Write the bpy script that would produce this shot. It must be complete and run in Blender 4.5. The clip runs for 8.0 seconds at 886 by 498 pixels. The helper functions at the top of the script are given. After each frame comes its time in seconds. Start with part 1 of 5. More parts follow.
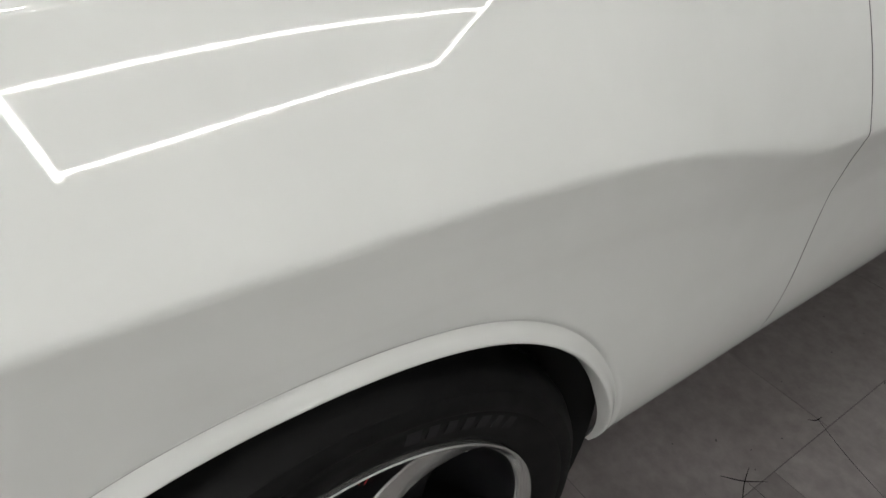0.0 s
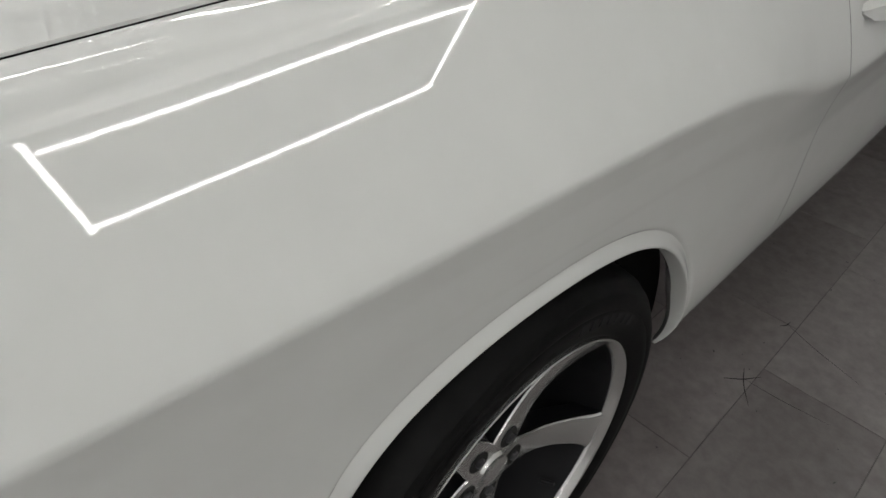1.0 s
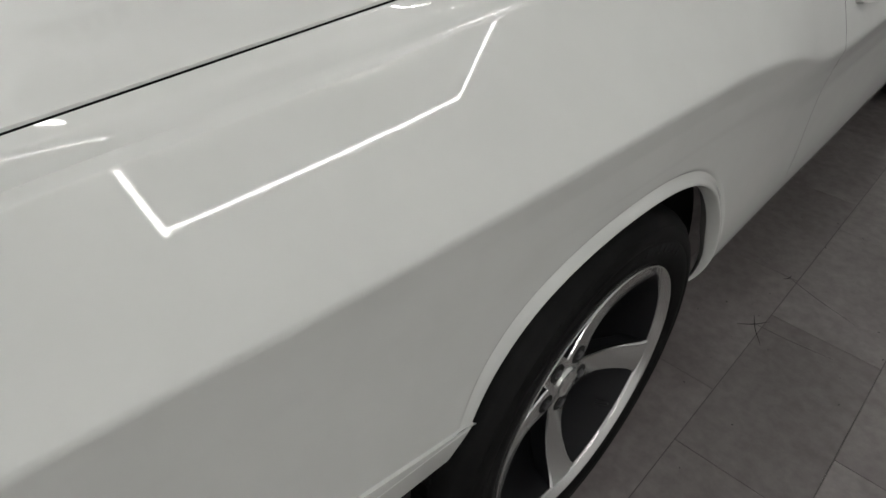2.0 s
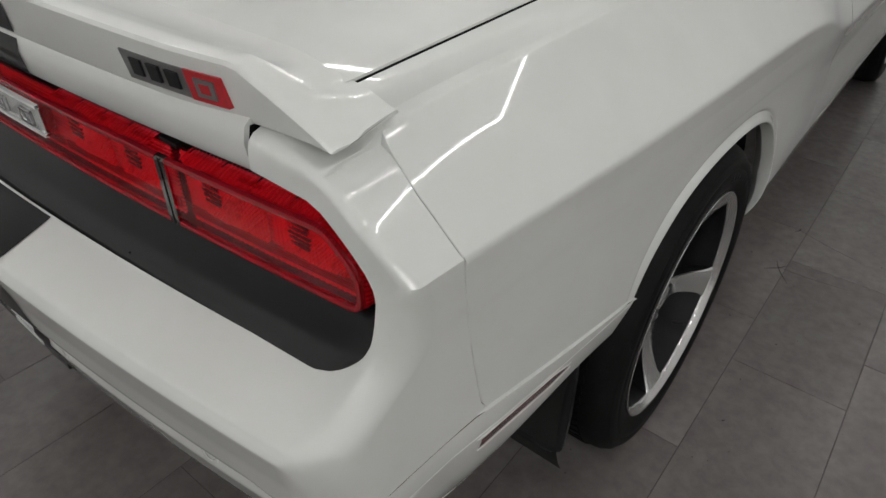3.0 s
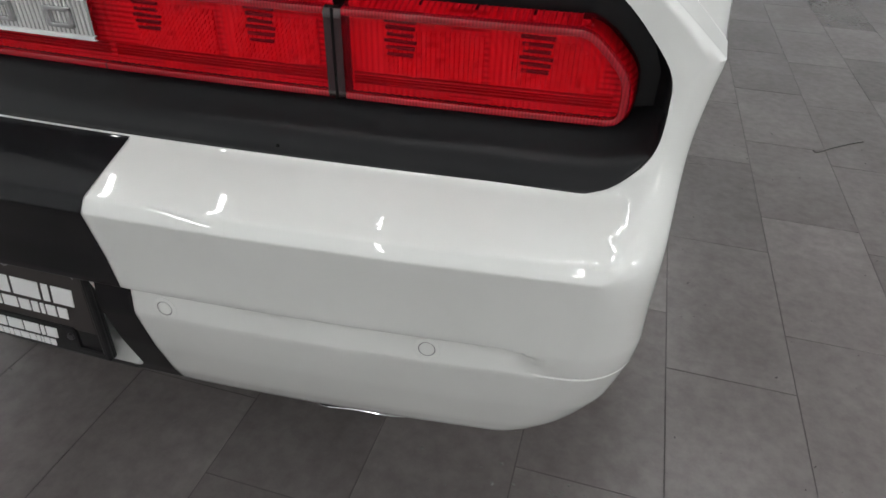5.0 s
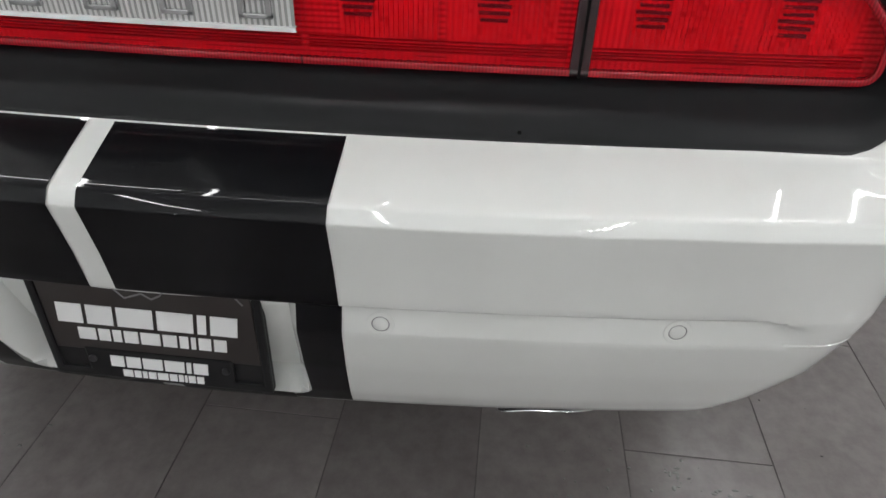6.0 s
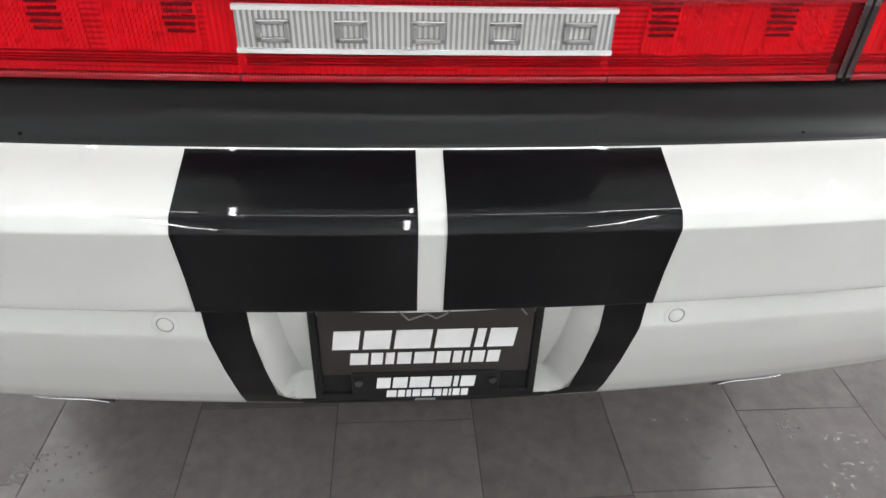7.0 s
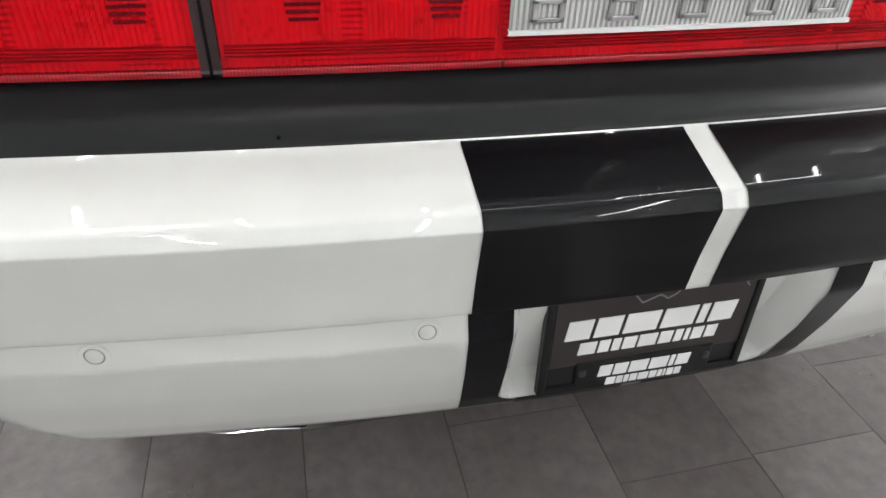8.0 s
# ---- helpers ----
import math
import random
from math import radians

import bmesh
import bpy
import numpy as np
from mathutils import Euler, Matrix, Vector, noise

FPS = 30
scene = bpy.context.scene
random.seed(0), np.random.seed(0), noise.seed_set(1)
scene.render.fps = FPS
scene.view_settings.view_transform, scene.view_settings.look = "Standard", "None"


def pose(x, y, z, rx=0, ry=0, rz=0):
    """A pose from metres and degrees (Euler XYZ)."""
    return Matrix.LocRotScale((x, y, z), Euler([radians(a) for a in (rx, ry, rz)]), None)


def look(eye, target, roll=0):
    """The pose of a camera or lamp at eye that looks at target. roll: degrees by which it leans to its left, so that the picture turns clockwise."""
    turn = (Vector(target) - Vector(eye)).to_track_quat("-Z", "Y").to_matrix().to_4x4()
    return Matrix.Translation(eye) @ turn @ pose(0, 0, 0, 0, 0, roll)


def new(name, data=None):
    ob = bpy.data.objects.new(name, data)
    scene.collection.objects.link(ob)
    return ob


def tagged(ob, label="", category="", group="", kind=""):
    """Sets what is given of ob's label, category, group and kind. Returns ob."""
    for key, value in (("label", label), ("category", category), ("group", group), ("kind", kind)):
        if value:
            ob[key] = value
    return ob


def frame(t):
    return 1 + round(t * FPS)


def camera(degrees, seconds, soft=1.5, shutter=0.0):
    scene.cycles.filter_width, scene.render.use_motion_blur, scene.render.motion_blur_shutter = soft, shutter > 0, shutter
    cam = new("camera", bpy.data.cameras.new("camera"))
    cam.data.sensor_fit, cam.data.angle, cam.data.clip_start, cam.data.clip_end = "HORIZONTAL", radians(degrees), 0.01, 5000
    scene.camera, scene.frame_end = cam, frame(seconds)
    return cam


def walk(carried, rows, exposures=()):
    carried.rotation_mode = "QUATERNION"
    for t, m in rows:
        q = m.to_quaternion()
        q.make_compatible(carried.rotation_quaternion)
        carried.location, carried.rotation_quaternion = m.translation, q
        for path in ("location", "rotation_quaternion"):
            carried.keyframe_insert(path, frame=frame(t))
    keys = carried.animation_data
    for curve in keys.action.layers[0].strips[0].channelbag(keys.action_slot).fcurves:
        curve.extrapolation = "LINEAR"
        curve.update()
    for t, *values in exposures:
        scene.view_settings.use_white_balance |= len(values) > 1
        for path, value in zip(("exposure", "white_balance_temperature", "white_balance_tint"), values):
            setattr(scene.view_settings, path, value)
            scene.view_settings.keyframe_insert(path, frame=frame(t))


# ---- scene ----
import functools

cam = camera(69.1, 8.0)
PATH = [
    (0, (1.243, -0.128, 1.203), (-0.033, 0.779, -0.032), 2.0),
    (0.3, (1.253, -0.198, 1.243), (0.022, 0.763, -0.012), 1.6),
    (0.5, (1.246, -0.280, 1.242), (0.022, 0.680, -0.016), 1.0),
    (0.7, (1.223, -0.358, 1.245), (0.113, 0.628, 0.050), 1.6),
    (1, (1.188, -0.469, 1.248), (0.103, 0.654, -0.003), 2.6),
    (1.2, (1.181, -0.519, 1.251), (0.113, 0.624, 0.005), 2.4),
    (2.3, (1.218, -0.863, 1.303), (0.239, 0.256, 0.121), 1.6),
    (2.5, (1.192, -0.965, 1.301), (0.176, 0.246, 0.076), 1.5),
    (2.7, (1.185, -1.062, 1.319), (0.226, 0.092, 0.153), 1.6),
    (2.9, (1.172, -1.146, 1.31), (0.161, 0.101, 0.117), 0.5),
    (3, (1.16, -1.18, 1.31), (0.166, 0.086, 0.124), 0.9),
    (3.3, (1.116, -1.247, 1.278), (0.159, 0.062, 0.108), 0.6),
    (3.5, (1.077, -1.282, 1.243), (0.156, 0.058, 0.078), 0.8),
    (3.8, (1.002, -1.312, 1.199), (0.212, 0.012, 0.089), 1.3),
    (4, (0.979, -1.331, 1.179), (0.205, 0.102, 0.018), 1.1),
    (4.2, (0.95, -1.356, 1.169), (0.244, 0.112, 0.007), 1.4),
    (5.3, (0.69, -1.503, 1.118), (0.35, 0.08, -0.056), 1.7),
    (5.5, (0.628, -1.517, 1.111), (0.337, 0.077, -0.062), 1.7),
    (6, (0.412, -1.51, 1.087), (0.262, 0.11, -0.077), 1.8),
    (6.2, (0.324, -1.512, 1.100), (0.246, 0.027, -0.012), 2.0),
    (6.5, (0.187, -1.532, 1.101), (0.183, 0.092, -0.067), 2.0),
    (7, (-0.035, -1.555, 1.116), (0.105, 0.063, -0.051), 2.1),
    (7.3, (-0.139, -1.553, 1.102), (0.058, -0.015, 0.004), 1.8),
    (7.5, (-0.224, -1.532, 1.086), (0.05, 0.076, -0.07), 2.0),
    (8, (-0.413, -1.487, 1.08), (-0.008, 0.092, -0.08), 2.2),
]
EXPOSURES = [(0, -0.43, 6500, 10), (0.3, -0.80, 6500, 10), (2.5, -0.92, 6480, 10), (3.5, -0.65, 6420, 10), (4.2, -0.49, 6330, 10), (5.5, -0.27, 6280, 10), (6.0, -0.18, 6280, 10), (6.5, 0.15, 6280, 10), (7.0, 0.40, 6280, 10), (7.5, 0.45, 6300, 10), (8.0, 0.28, 6330, 10)]
walk(cam, [(t, look(eye, target, roll)) for t, eye, target, roll in PATH], EXPOSURES)

# ---- light ----
world = bpy.data.worlds.new("room_air")
world.use_nodes = True
world.node_tree.nodes["Background"].inputs[0].default_value = (0.6, 0.62, 0.65, 1)
world.node_tree.nodes["Background"].inputs[1].default_value = 0.02
scene.world = world
CEIL = 2.75
ROOF = 4.2
LED_POWER = 56.0


# ---- materials ----
def material(name, color, rough=0.5, metal=0.0, coat=0.0, spec=0.5):
    m = bpy.data.materials.new(name)
    m.use_nodes = True
    b = m.node_tree.nodes["Principled BSDF"]
    b.inputs["Base Color"].default_value = (*color, 1)
    b.inputs["Roughness"].default_value = rough
    b.inputs["Metallic"].default_value = metal
    b.inputs["Coat Weight"].default_value = coat
    b.inputs["Coat Roughness"].default_value = 0.03
    b.inputs["Specular IOR Level"].default_value = spec
    return m


def tree(m):
    return m.node_tree.nodes, m.node_tree.links, m.node_tree.nodes["Principled BSDF"]


def noise_node(m, scale, detail=4, rough=0.55, stretch=None):
    n, l, b = tree(m)
    tc, tex = n.new("ShaderNodeTexCoord"), n.new("ShaderNodeTexNoise")
    tex.inputs["Scale"].default_value, tex.inputs["Detail"].default_value, tex.inputs["Roughness"].default_value = scale, detail, rough
    if stretch:
        mp = n.new("ShaderNodeMapping")
        mp.inputs["Scale"].default_value = stretch
        l.new(tc.outputs["Object"], mp.inputs[0])
        l.new(mp.outputs[0], tex.inputs["Vector"])
    else:
        l.new(tc.outputs["Object"], tex.inputs["Vector"])
    return tex


def ramp(m, src, stops):
    n, l, b = tree(m)
    r = n.new("ShaderNodeValToRGB")
    while len(r.color_ramp.elements) < len(stops):
        r.color_ramp.elements.new(0.5)
    for e, (p, c) in zip(r.color_ramp.elements, stops):
        e.position, e.color = p, (*c, 1) if len(c) == 3 else c
    l.new(src, r.inputs[0])
    return r


def bump(m, src, strength, distance=0.001):
    n, l, b = tree(m)
    bp = n.new("ShaderNodeBump")
    bp.inputs["Strength"].default_value, bp.inputs["Distance"].default_value = strength, distance
    l.new(src, bp.inputs["Height"])
    l.new(bp.outputs[0], b.inputs["Normal"])
    return bp


def g(v):
    return (v, v, v)


paint = material("white_paint", (0.67, 0.68, 0.66), 0.5, 0, 1.0, spec=0.1)
pn = noise_node(paint, 9, 3)
paint.node_tree.links.new(ramp(paint, pn.outputs["Fac"], [(0.3, (0.66, 0.67, 0.65)), (0.7, (0.69, 0.70, 0.68))]).outputs[0], tree(paint)[2].inputs["Base Color"])
vinyl = material("black_vinyl", (0.0022, 0.0022, 0.0032), 0.35, 0, 0.45, spec=0.05)
plastic = material("black_plastic", (0.010, 0.010, 0.011), 0.34, spec=0.26)
bump(plastic, noise_node(plastic, 900, 2).outputs["Fac"], 0.25, 0.0004)
seam_black = material("seam_black", (0.004, 0.004, 0.004), 0.8, spec=0.08)
seam_grey = material("seam_grey", (0.09, 0.09, 0.09), 0.7, spec=0.1)
mark_grey = material("faded_mark", (0.018, 0.018, 0.019), 0.7, spec=0.15)
rubber = material("tyre_rubber", (0.010, 0.010, 0.011), 0.6, spec=0.12)
rn = noise_node(rubber, 30, 5)
rubber.node_tree.links.new(ramp(rubber, rn.outputs["Fac"], [(0.3, g(0.003)), (0.75, g(0.008))]).outputs[0], tree(rubber)[2].inputs["Base Color"])
bump(rubber, noise_node(rubber, 500, 2).outputs["Fac"], 0.2, 0.0005)
alloy = material("brushed_alloy", (0.60, 0.60, 0.595), 0.22, 0.85, 0.3)
# near-black alloy; on the spoke flanks it stands in for shade on silver
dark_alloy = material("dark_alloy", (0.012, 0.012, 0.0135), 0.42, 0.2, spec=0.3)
disc_dark = material("dark_disc", (0.014, 0.014, 0.015), 0.5, 0.3, spec=0.25)
chrome = material("chrome", (0.8, 0.8, 0.82), 0.08, 1.0)
steel = material("disc_steel", (0.10, 0.10, 0.105), 0.4, 0.9)
red_paint = material("caliper_red", (0.45, 0.004, 0.014), 0.35, 0, 0.4)
marker_red = material("marker_red", (0.09, 0.006, 0.01), 0.15, 0, 1.0)
def lens_material(name):
    """Clear red plastic: tinted see-through with fine upright flutes and a gloss on top."""
    m = bpy.data.materials.new(name)
    m.use_nodes = True
    n, l = m.node_tree.nodes, m.node_tree.links
    n.remove(n["Principled BSDF"])
    out = n["Material Output"]
    tc, wave = n.new("ShaderNodeTexCoord"), n.new("ShaderNodeTexWave")
    wave.bands_direction = "X"
    wave.inputs["Scale"].default_value = 52.0
    wave.inputs["Distortion"].default_value = 0.0
    l.new(tc.outputs["Object"], wave.inputs["Vector"])
    r = n.new("ShaderNodeValToRGB")
    r.color_ramp.elements[0].color, r.color_ramp.elements[1].color = (1.0, 0.28, 0.35, 1), (1.0, 0.44, 0.50, 1)
    l.new(wave.outputs["Fac"], r.inputs[0])
    see, gloss, body, fres = n.new("ShaderNodeBsdfTransparent"), n.new("ShaderNodeBsdfGlossy"), n.new("ShaderNodeBsdfDiffuse"), n.new("ShaderNodeFresnel")
    l.new(r.outputs[0], see.inputs[0])
    body.inputs[0].default_value = (0.95, 0.008, 0.026, 1)
    gloss.inputs["Roughness"].default_value = 0.06
    fres.inputs[0].default_value = 1.28
    bp = n.new("ShaderNodeBump")
    bp.inputs["Strength"].default_value, bp.inputs["Distance"].default_value = 0.2, 0.0006
    l.new(wave.outputs["Fac"], bp.inputs["Height"])
    l.new(bp.outputs[0], gloss.inputs["Normal"])
    a, b = n.new("ShaderNodeMixShader"), n.new("ShaderNodeMixShader")
    a.inputs[0].default_value = 0.13
    l.new(see.outputs[0], a.inputs[1])
    l.new(body.outputs[0], a.inputs[2])
    l.new(fres.outputs[0], b.inputs[0])
    l.new(a.outputs[0], b.inputs[1])
    l.new(gloss.outputs[0], b.inputs[2])
    l.new(b.outputs[0], out.inputs["Surface"])
    return m


red_lens = lens_material("red_lens")
red_rim = material("red_lens_rim", (0.42, 0.02, 0.035), 0.22, 0, 0.35, spec=0.3)
rw = red_rim.node_tree.nodes.new("ShaderNodeTexWave")
rw.bands_direction = "X"
rw.inputs["Scale"].default_value = 90.0
red_rim.node_tree.links.new(red_rim.node_tree.nodes.new("ShaderNodeTexCoord").outputs["Object"], rw.inputs["Vector"])
red_rim.node_tree.links.new(ramp(red_rim, rw.outputs["Fac"], [(0.2, (0.24, 0.004, 0.010)), (0.8, (0.38, 0.008, 0.018))]).outputs[0], tree(red_rim)[2].inputs["Base Color"])
silver_red = material("lamp_reflector", (0.8, 0.05, 0.05), 0.4, 0.0, 0.2, spec=0.2)
sn, sl, sb = tree(silver_red)
stc, smp = sn.new("ShaderNodeTexCoord"), sn.new("ShaderNodeMapping")
smp.inputs["Scale"].default_value = (12, 0.2, 1.5)
sl.new(stc.outputs["Object"], smp.inputs[0])
field = sn.new("ShaderNodeTexNoise")
field.inputs["Scale"].default_value, field.inputs["Detail"].default_value = 1.0, 0.5
sl.new(smp.outputs[0], field.inputs["Vector"])
swave = sn.new("ShaderNodeTexWave")
swave.bands_direction = "Z"
swave.inputs["Scale"].default_value, swave.inputs["Distortion"].default_value = 52.0, 0.4
sl.new(stc.outputs["Object"], swave.inputs["Vector"])
# shade of the level steps put into the colour as darker red bands
steps = ramp(silver_red, swave.outputs["Fac"], [(0.15, (0.62, 0.008, 0.020)), (0.55, (1.0, 0.06, 0.10))])
plain = ramp(silver_red, field.outputs["Fac"], [(0.3, (0.92, 0.022, 0.042)), (0.5, (1.0, 0.045, 0.07)), (0.7, (1.0, 0.085, 0.12))])
where = ramp(silver_red, field.outputs["Fac"], [(0.47, (0, 0, 0)), (0.50, (1, 1, 1))])
smix = sn.new("ShaderNodeMix")
smix.data_type = "RGBA"
sl.new(where.outputs[0], smix.inputs[0])
sl.new(steps.outputs[0], smix.inputs[6])
sl.new(plain.outputs[0], smix.inputs[7])
fwave = sn.new("ShaderNodeTexWave")
fwave.bands_direction = "X"
fwave.inputs["Scale"].default_value, fwave.inputs["Distortion"].default_value = 48.0, 0.0
sl.new(stc.outputs["Object"], fwave.inputs["Vector"])
# darkening between the upright flutes, painted into the base colour
flutes = ramp(silver_red, fwave.outputs["Fac"], [(0.0, g(0.80)), (0.45, g(0.98)), (1.0, g(1.0))])
fmul = sn.new("ShaderNodeMix")
fmul.data_type, fmul.blend_type = "RGBA", "MULTIPLY"
fmul.inputs[0].default_value = 1.0
sl.new(smix.outputs[2], fmul.inputs[6])
sl.new(flutes.outputs[0], fmul.inputs[7])
sl.new(fmul.outputs[2], sb.inputs["Base Color"])
prism_red = material("prism_red", (1.0, 0.05, 0.075), 0.4, 0.0, 0.1, spec=0.2)
# sparkle painted in: each prism gets its own lighter or darker red
pgeo = prism_red.node_tree.nodes.new("ShaderNodeNewGeometry")
prism_red.node_tree.links.new(ramp(prism_red, pgeo.outputs["Random Per Island"], [(0.0, (0.75, 0.012, 0.022)), (0.2, (1.0, 0.035, 0.055)), (1.0, (1.0, 0.09, 0.12))]).outputs[0], tree(prism_red)[2].inputs["Base Color"])
smoke = material("smoked_plastic", (0.03, 0.012, 0.014), 0.15, 0, 0.8)
red_plain = material("red_lens_edge", (0.42, 0.004, 0.010), 0.12, 0, 1.0)
clear_lens = material("clear_lens", (0.70, 0.70, 0.69), 0.15, 0.2, 1.0)
clear_dark = material("clear_lens_back", (0.36, 0.36, 0.355), 0.2, 0.3, 0.6)
shape_silver = material("raised_silver", (0.55, 0.55, 0.55), 0.2, 0.7)
dark_red = material("dark_red_lens", (0.05, 0.002, 0.004), 0.3, 0, 0.5)
glass = material("tinted_glass", (0.02, 0.022, 0.022), 0.05, 0, 1.0)
white_print = material("white_print", (0.8, 0.8, 0.8), 0.45)
plate_brown = material("plate_print", (0.025, 0.02, 0.019), 0.35)
liner = material("wheel_liner", (0.008, 0.008, 0.008), 0.9)
tile_mat = material("slate_tile", (0.12, 0.115, 0.112), 0.42)
grout = material("grout", (0.060, 0.053, 0.051), 0.8)
wall_mat = material("wall_paint", (0.88, 0.89, 0.89), 0.6)
bump(wall_mat, noise_node(wall_mat, 60, 4).outputs["Fac"], 0.15, 0.002)
ceil_mat = material("ceiling_paint", (0.74, 0.74, 0.745), 0.8)
bump(ceil_mat, noise_node(ceil_mat, 80, 4).outputs["Fac"], 0.2, 0.002)
sign_grey = material("sign_grey", (0.2, 0.2, 0.205), 0.5)
sign_dark = material("sign_dark", (0.06, 0.06, 0.063), 0.5)
led = material("led_tube", (0.9, 0.9, 0.9), 0.5)
tree(led)[2].inputs["Emission Color"].default_value = (1.0, 0.985, 0.95, 1)
tree(led)[2].inputs["Emission Strength"].default_value = LED_POWER


# ---- mesh helpers ----
def part(name, bm, mat, parent=None, label="", smooth=True, sharp=None):
    me = bpy.data.meshes.new(name)
    bmesh.ops.recalc_face_normals(bm, faces=bm.faces) if sharp == "recalc" else None
    for f in bm.faces:
        f.smooth = smooth
    bm.to_mesh(me)
    bm.free()
    me.materials.append(mat)
    if smooth:
        me.set_sharp_from_angle(angle=radians(38))
    ob = new(name, me)
    if parent:
        ob.parent = parent
    if label:
        ob["label"] = label
    return ob


def grid(bm, rows, flip=False):
    """Quads between rows of points, all of one length."""
    vs = [[bm.verts.new(p) for p in row] for row in rows]
    for a, b in zip(vs, vs[1:]):
        for i in range(len(a) - 1):
            q = (a[i], a[i + 1], b[i + 1], b[i])
            bm.faces.new(q[::-1] if flip else q)
    return vs


def mirrored(bm):
    """Adds the other half of the car, across x = 0."""
    geo = bmesh.ops.duplicate(bm, geom=bm.verts[:] + bm.edges[:] + bm.faces[:])["geom"]
    vs = [e for e in geo if isinstance(e, bmesh.types.BMVert)]
    fs = [e for e in geo if isinstance(e, bmesh.types.BMFace)]
    for v in vs:
        v.co.x = -v.co.x
    bmesh.ops.reverse_faces(bm, faces=fs)
    bmesh.ops.remove_doubles(bm, verts=bm.verts, dist=0.0002)
    return bm


def box(bm, size, m=Matrix(), bevel=0.0):
    r = bmesh.ops.create_cube(bm, size=1, matrix=m @ Matrix.Diagonal((*size, 1)))
    if bevel:
        es = {e for v in r["verts"] for e in v.link_edges}
        bmesh.ops.bevel(bm, geom=list(es), offset=bevel, segments=2, affect="EDGES", profile=0.6)
    return bm


def ring(bm, profile, m=Matrix(), steps=64, closed=False):
    """A lathe round the local x axis: profile of (x, r)."""
    rows = []
    for i in range(steps + 1):
        a = 2 * math.pi * i / steps
        rows.append([m @ Vector((x, r * math.cos(a), r * math.sin(a))) for x, r in profile])
    grid(bm, rows)
    bmesh.ops.remove_doubles(bm, verts=bm.verts, dist=0.00005)
    return bm


def lerp_table(table, v):
    """Smooth value from a short table of (key, value)."""
    if v <= table[0][0]:
        return table[0][1]
    for i in range(len(table) - 1):
        (a, p), (b, q) = table[i], table[i + 1]
        if v <= b:
            t = (v - a) / (b - a)
            m0 = (q - table[i - 1][1]) / (b - table[i - 1][0]) if i > 0 else (q - p) / (b - a)
            m1 = (table[i + 2][1] - p) / (table[i + 2][0] - a) if i + 2 < len(table) else (q - p) / (b - a)
            h = b - a
            return (2 * t**3 - 3 * t**2 + 1) * p + (t**3 - 2 * t**2 + t) * h * m0 + (-2 * t**3 + 3 * t**2) * q + (t**3 - t**2) * h * m1
    return table[-1][1]


def line_table(table, v):
    if v <= table[0][0]:
        return table[0][1]
    for (a, p), (b, q) in zip(table, table[1:]):
        if v <= b:
            return p + (q - p) * (v - a) / (b - a)
    return table[-1][1]


def smooth01(t):
    t = min(1.0, max(0.0, t))
    return t * t * (3 - 2 * t)


def span(a, b, n):
    return [a + (b - a) * i / (n - 1) for i in range(n)]


def blocks(bm, text_widths, x0, z0, h, y, gap, slant=0.0, depth=0.0012):
    """Plain upright bars in a row, as wide as given, in the plane y."""
    x = x0
    for w in text_widths:
        pts = [(x, z0), (x + w, z0), (x + w + slant, z0 + h), (x + slant, z0 + h)]
        a = [bm.verts.new((px, y, pz)) for px, pz in pts]
        b = [bm.verts.new((px, y + depth, pz)) for px, pz in pts]
        bm.faces.new(a)
        bm.faces.new(b[::-1])
        for i in range(4):
            bm.faces.new((a[i], b[i], b[(i + 1) % 4], a[(i + 1) % 4]))
        x += w + gap
    return bm


# ---- the car's surfaces: rear axle at y = 0, nose towards +y ----
WY, WZ, AR, AF = 0.0, 0.37, 0.437, 0.390
FWY = 2.946


def spline(nodes):
    """Natural cubic through short (key, value) nodes: an even surface with no jumps in its bend."""
    k, v = np.array([n[0] for n in nodes]), np.array([n[1] for n in nodes])
    h = np.diff(k)
    a, r = np.eye(len(k)), np.zeros(len(k))
    for i in range(1, len(k) - 1):
        a[i, i - 1:i + 2] = h[i - 1], 2 * (h[i - 1] + h[i]), h[i]
        r[i] = 6 * ((v[i + 1] - v[i]) / h[i] - (v[i] - v[i - 1]) / h[i - 1])
    m = np.linalg.solve(a, r)

    @functools.lru_cache(maxsize=None)
    def at(y):
        q = min(max(y, k[0]), k[-1])
        i = int(min(max(np.searchsorted(k, q) - 1, 0), len(k) - 2))
        t = (k[i + 1] - q) / h[i]
        u = 1 - t
        return float(t * v[i] + u * v[i + 1] + ((t**3 - t) * m[i] + (u**3 - u) * m[i + 1]) * h[i] * h[i] / 6)
    return at


# half width and height of the crease and of the upper fold, and the bow of the shoulder between them
XC = spline([(-0.95, 0.8603), (-0.75, 0.8721), (-0.55, 0.8931), (-0.3, 0.9147), (-0.05, 0.9299), (0.2, 0.9400), (0.45, 0.9458), (0.75, 0.9435), (1.1, 0.9411), (1.8, 0.94), (2.6, 0.945), (3.1, 0.94), (3.5, 0.88), (3.7, 0.80)])
XF = spline([(-0.95, 0.7632), (-0.75, 0.7625), (-0.55, 0.7757), (-0.3, 0.7924), (-0.05, 0.8053), (0.2, 0.8162), (0.45, 0.8264), (0.75, 0.8310), (1.1, 0.8363), (1.6, 0.84), (2.5, 0.845), (3.2, 0.82), (3.7, 0.70)])
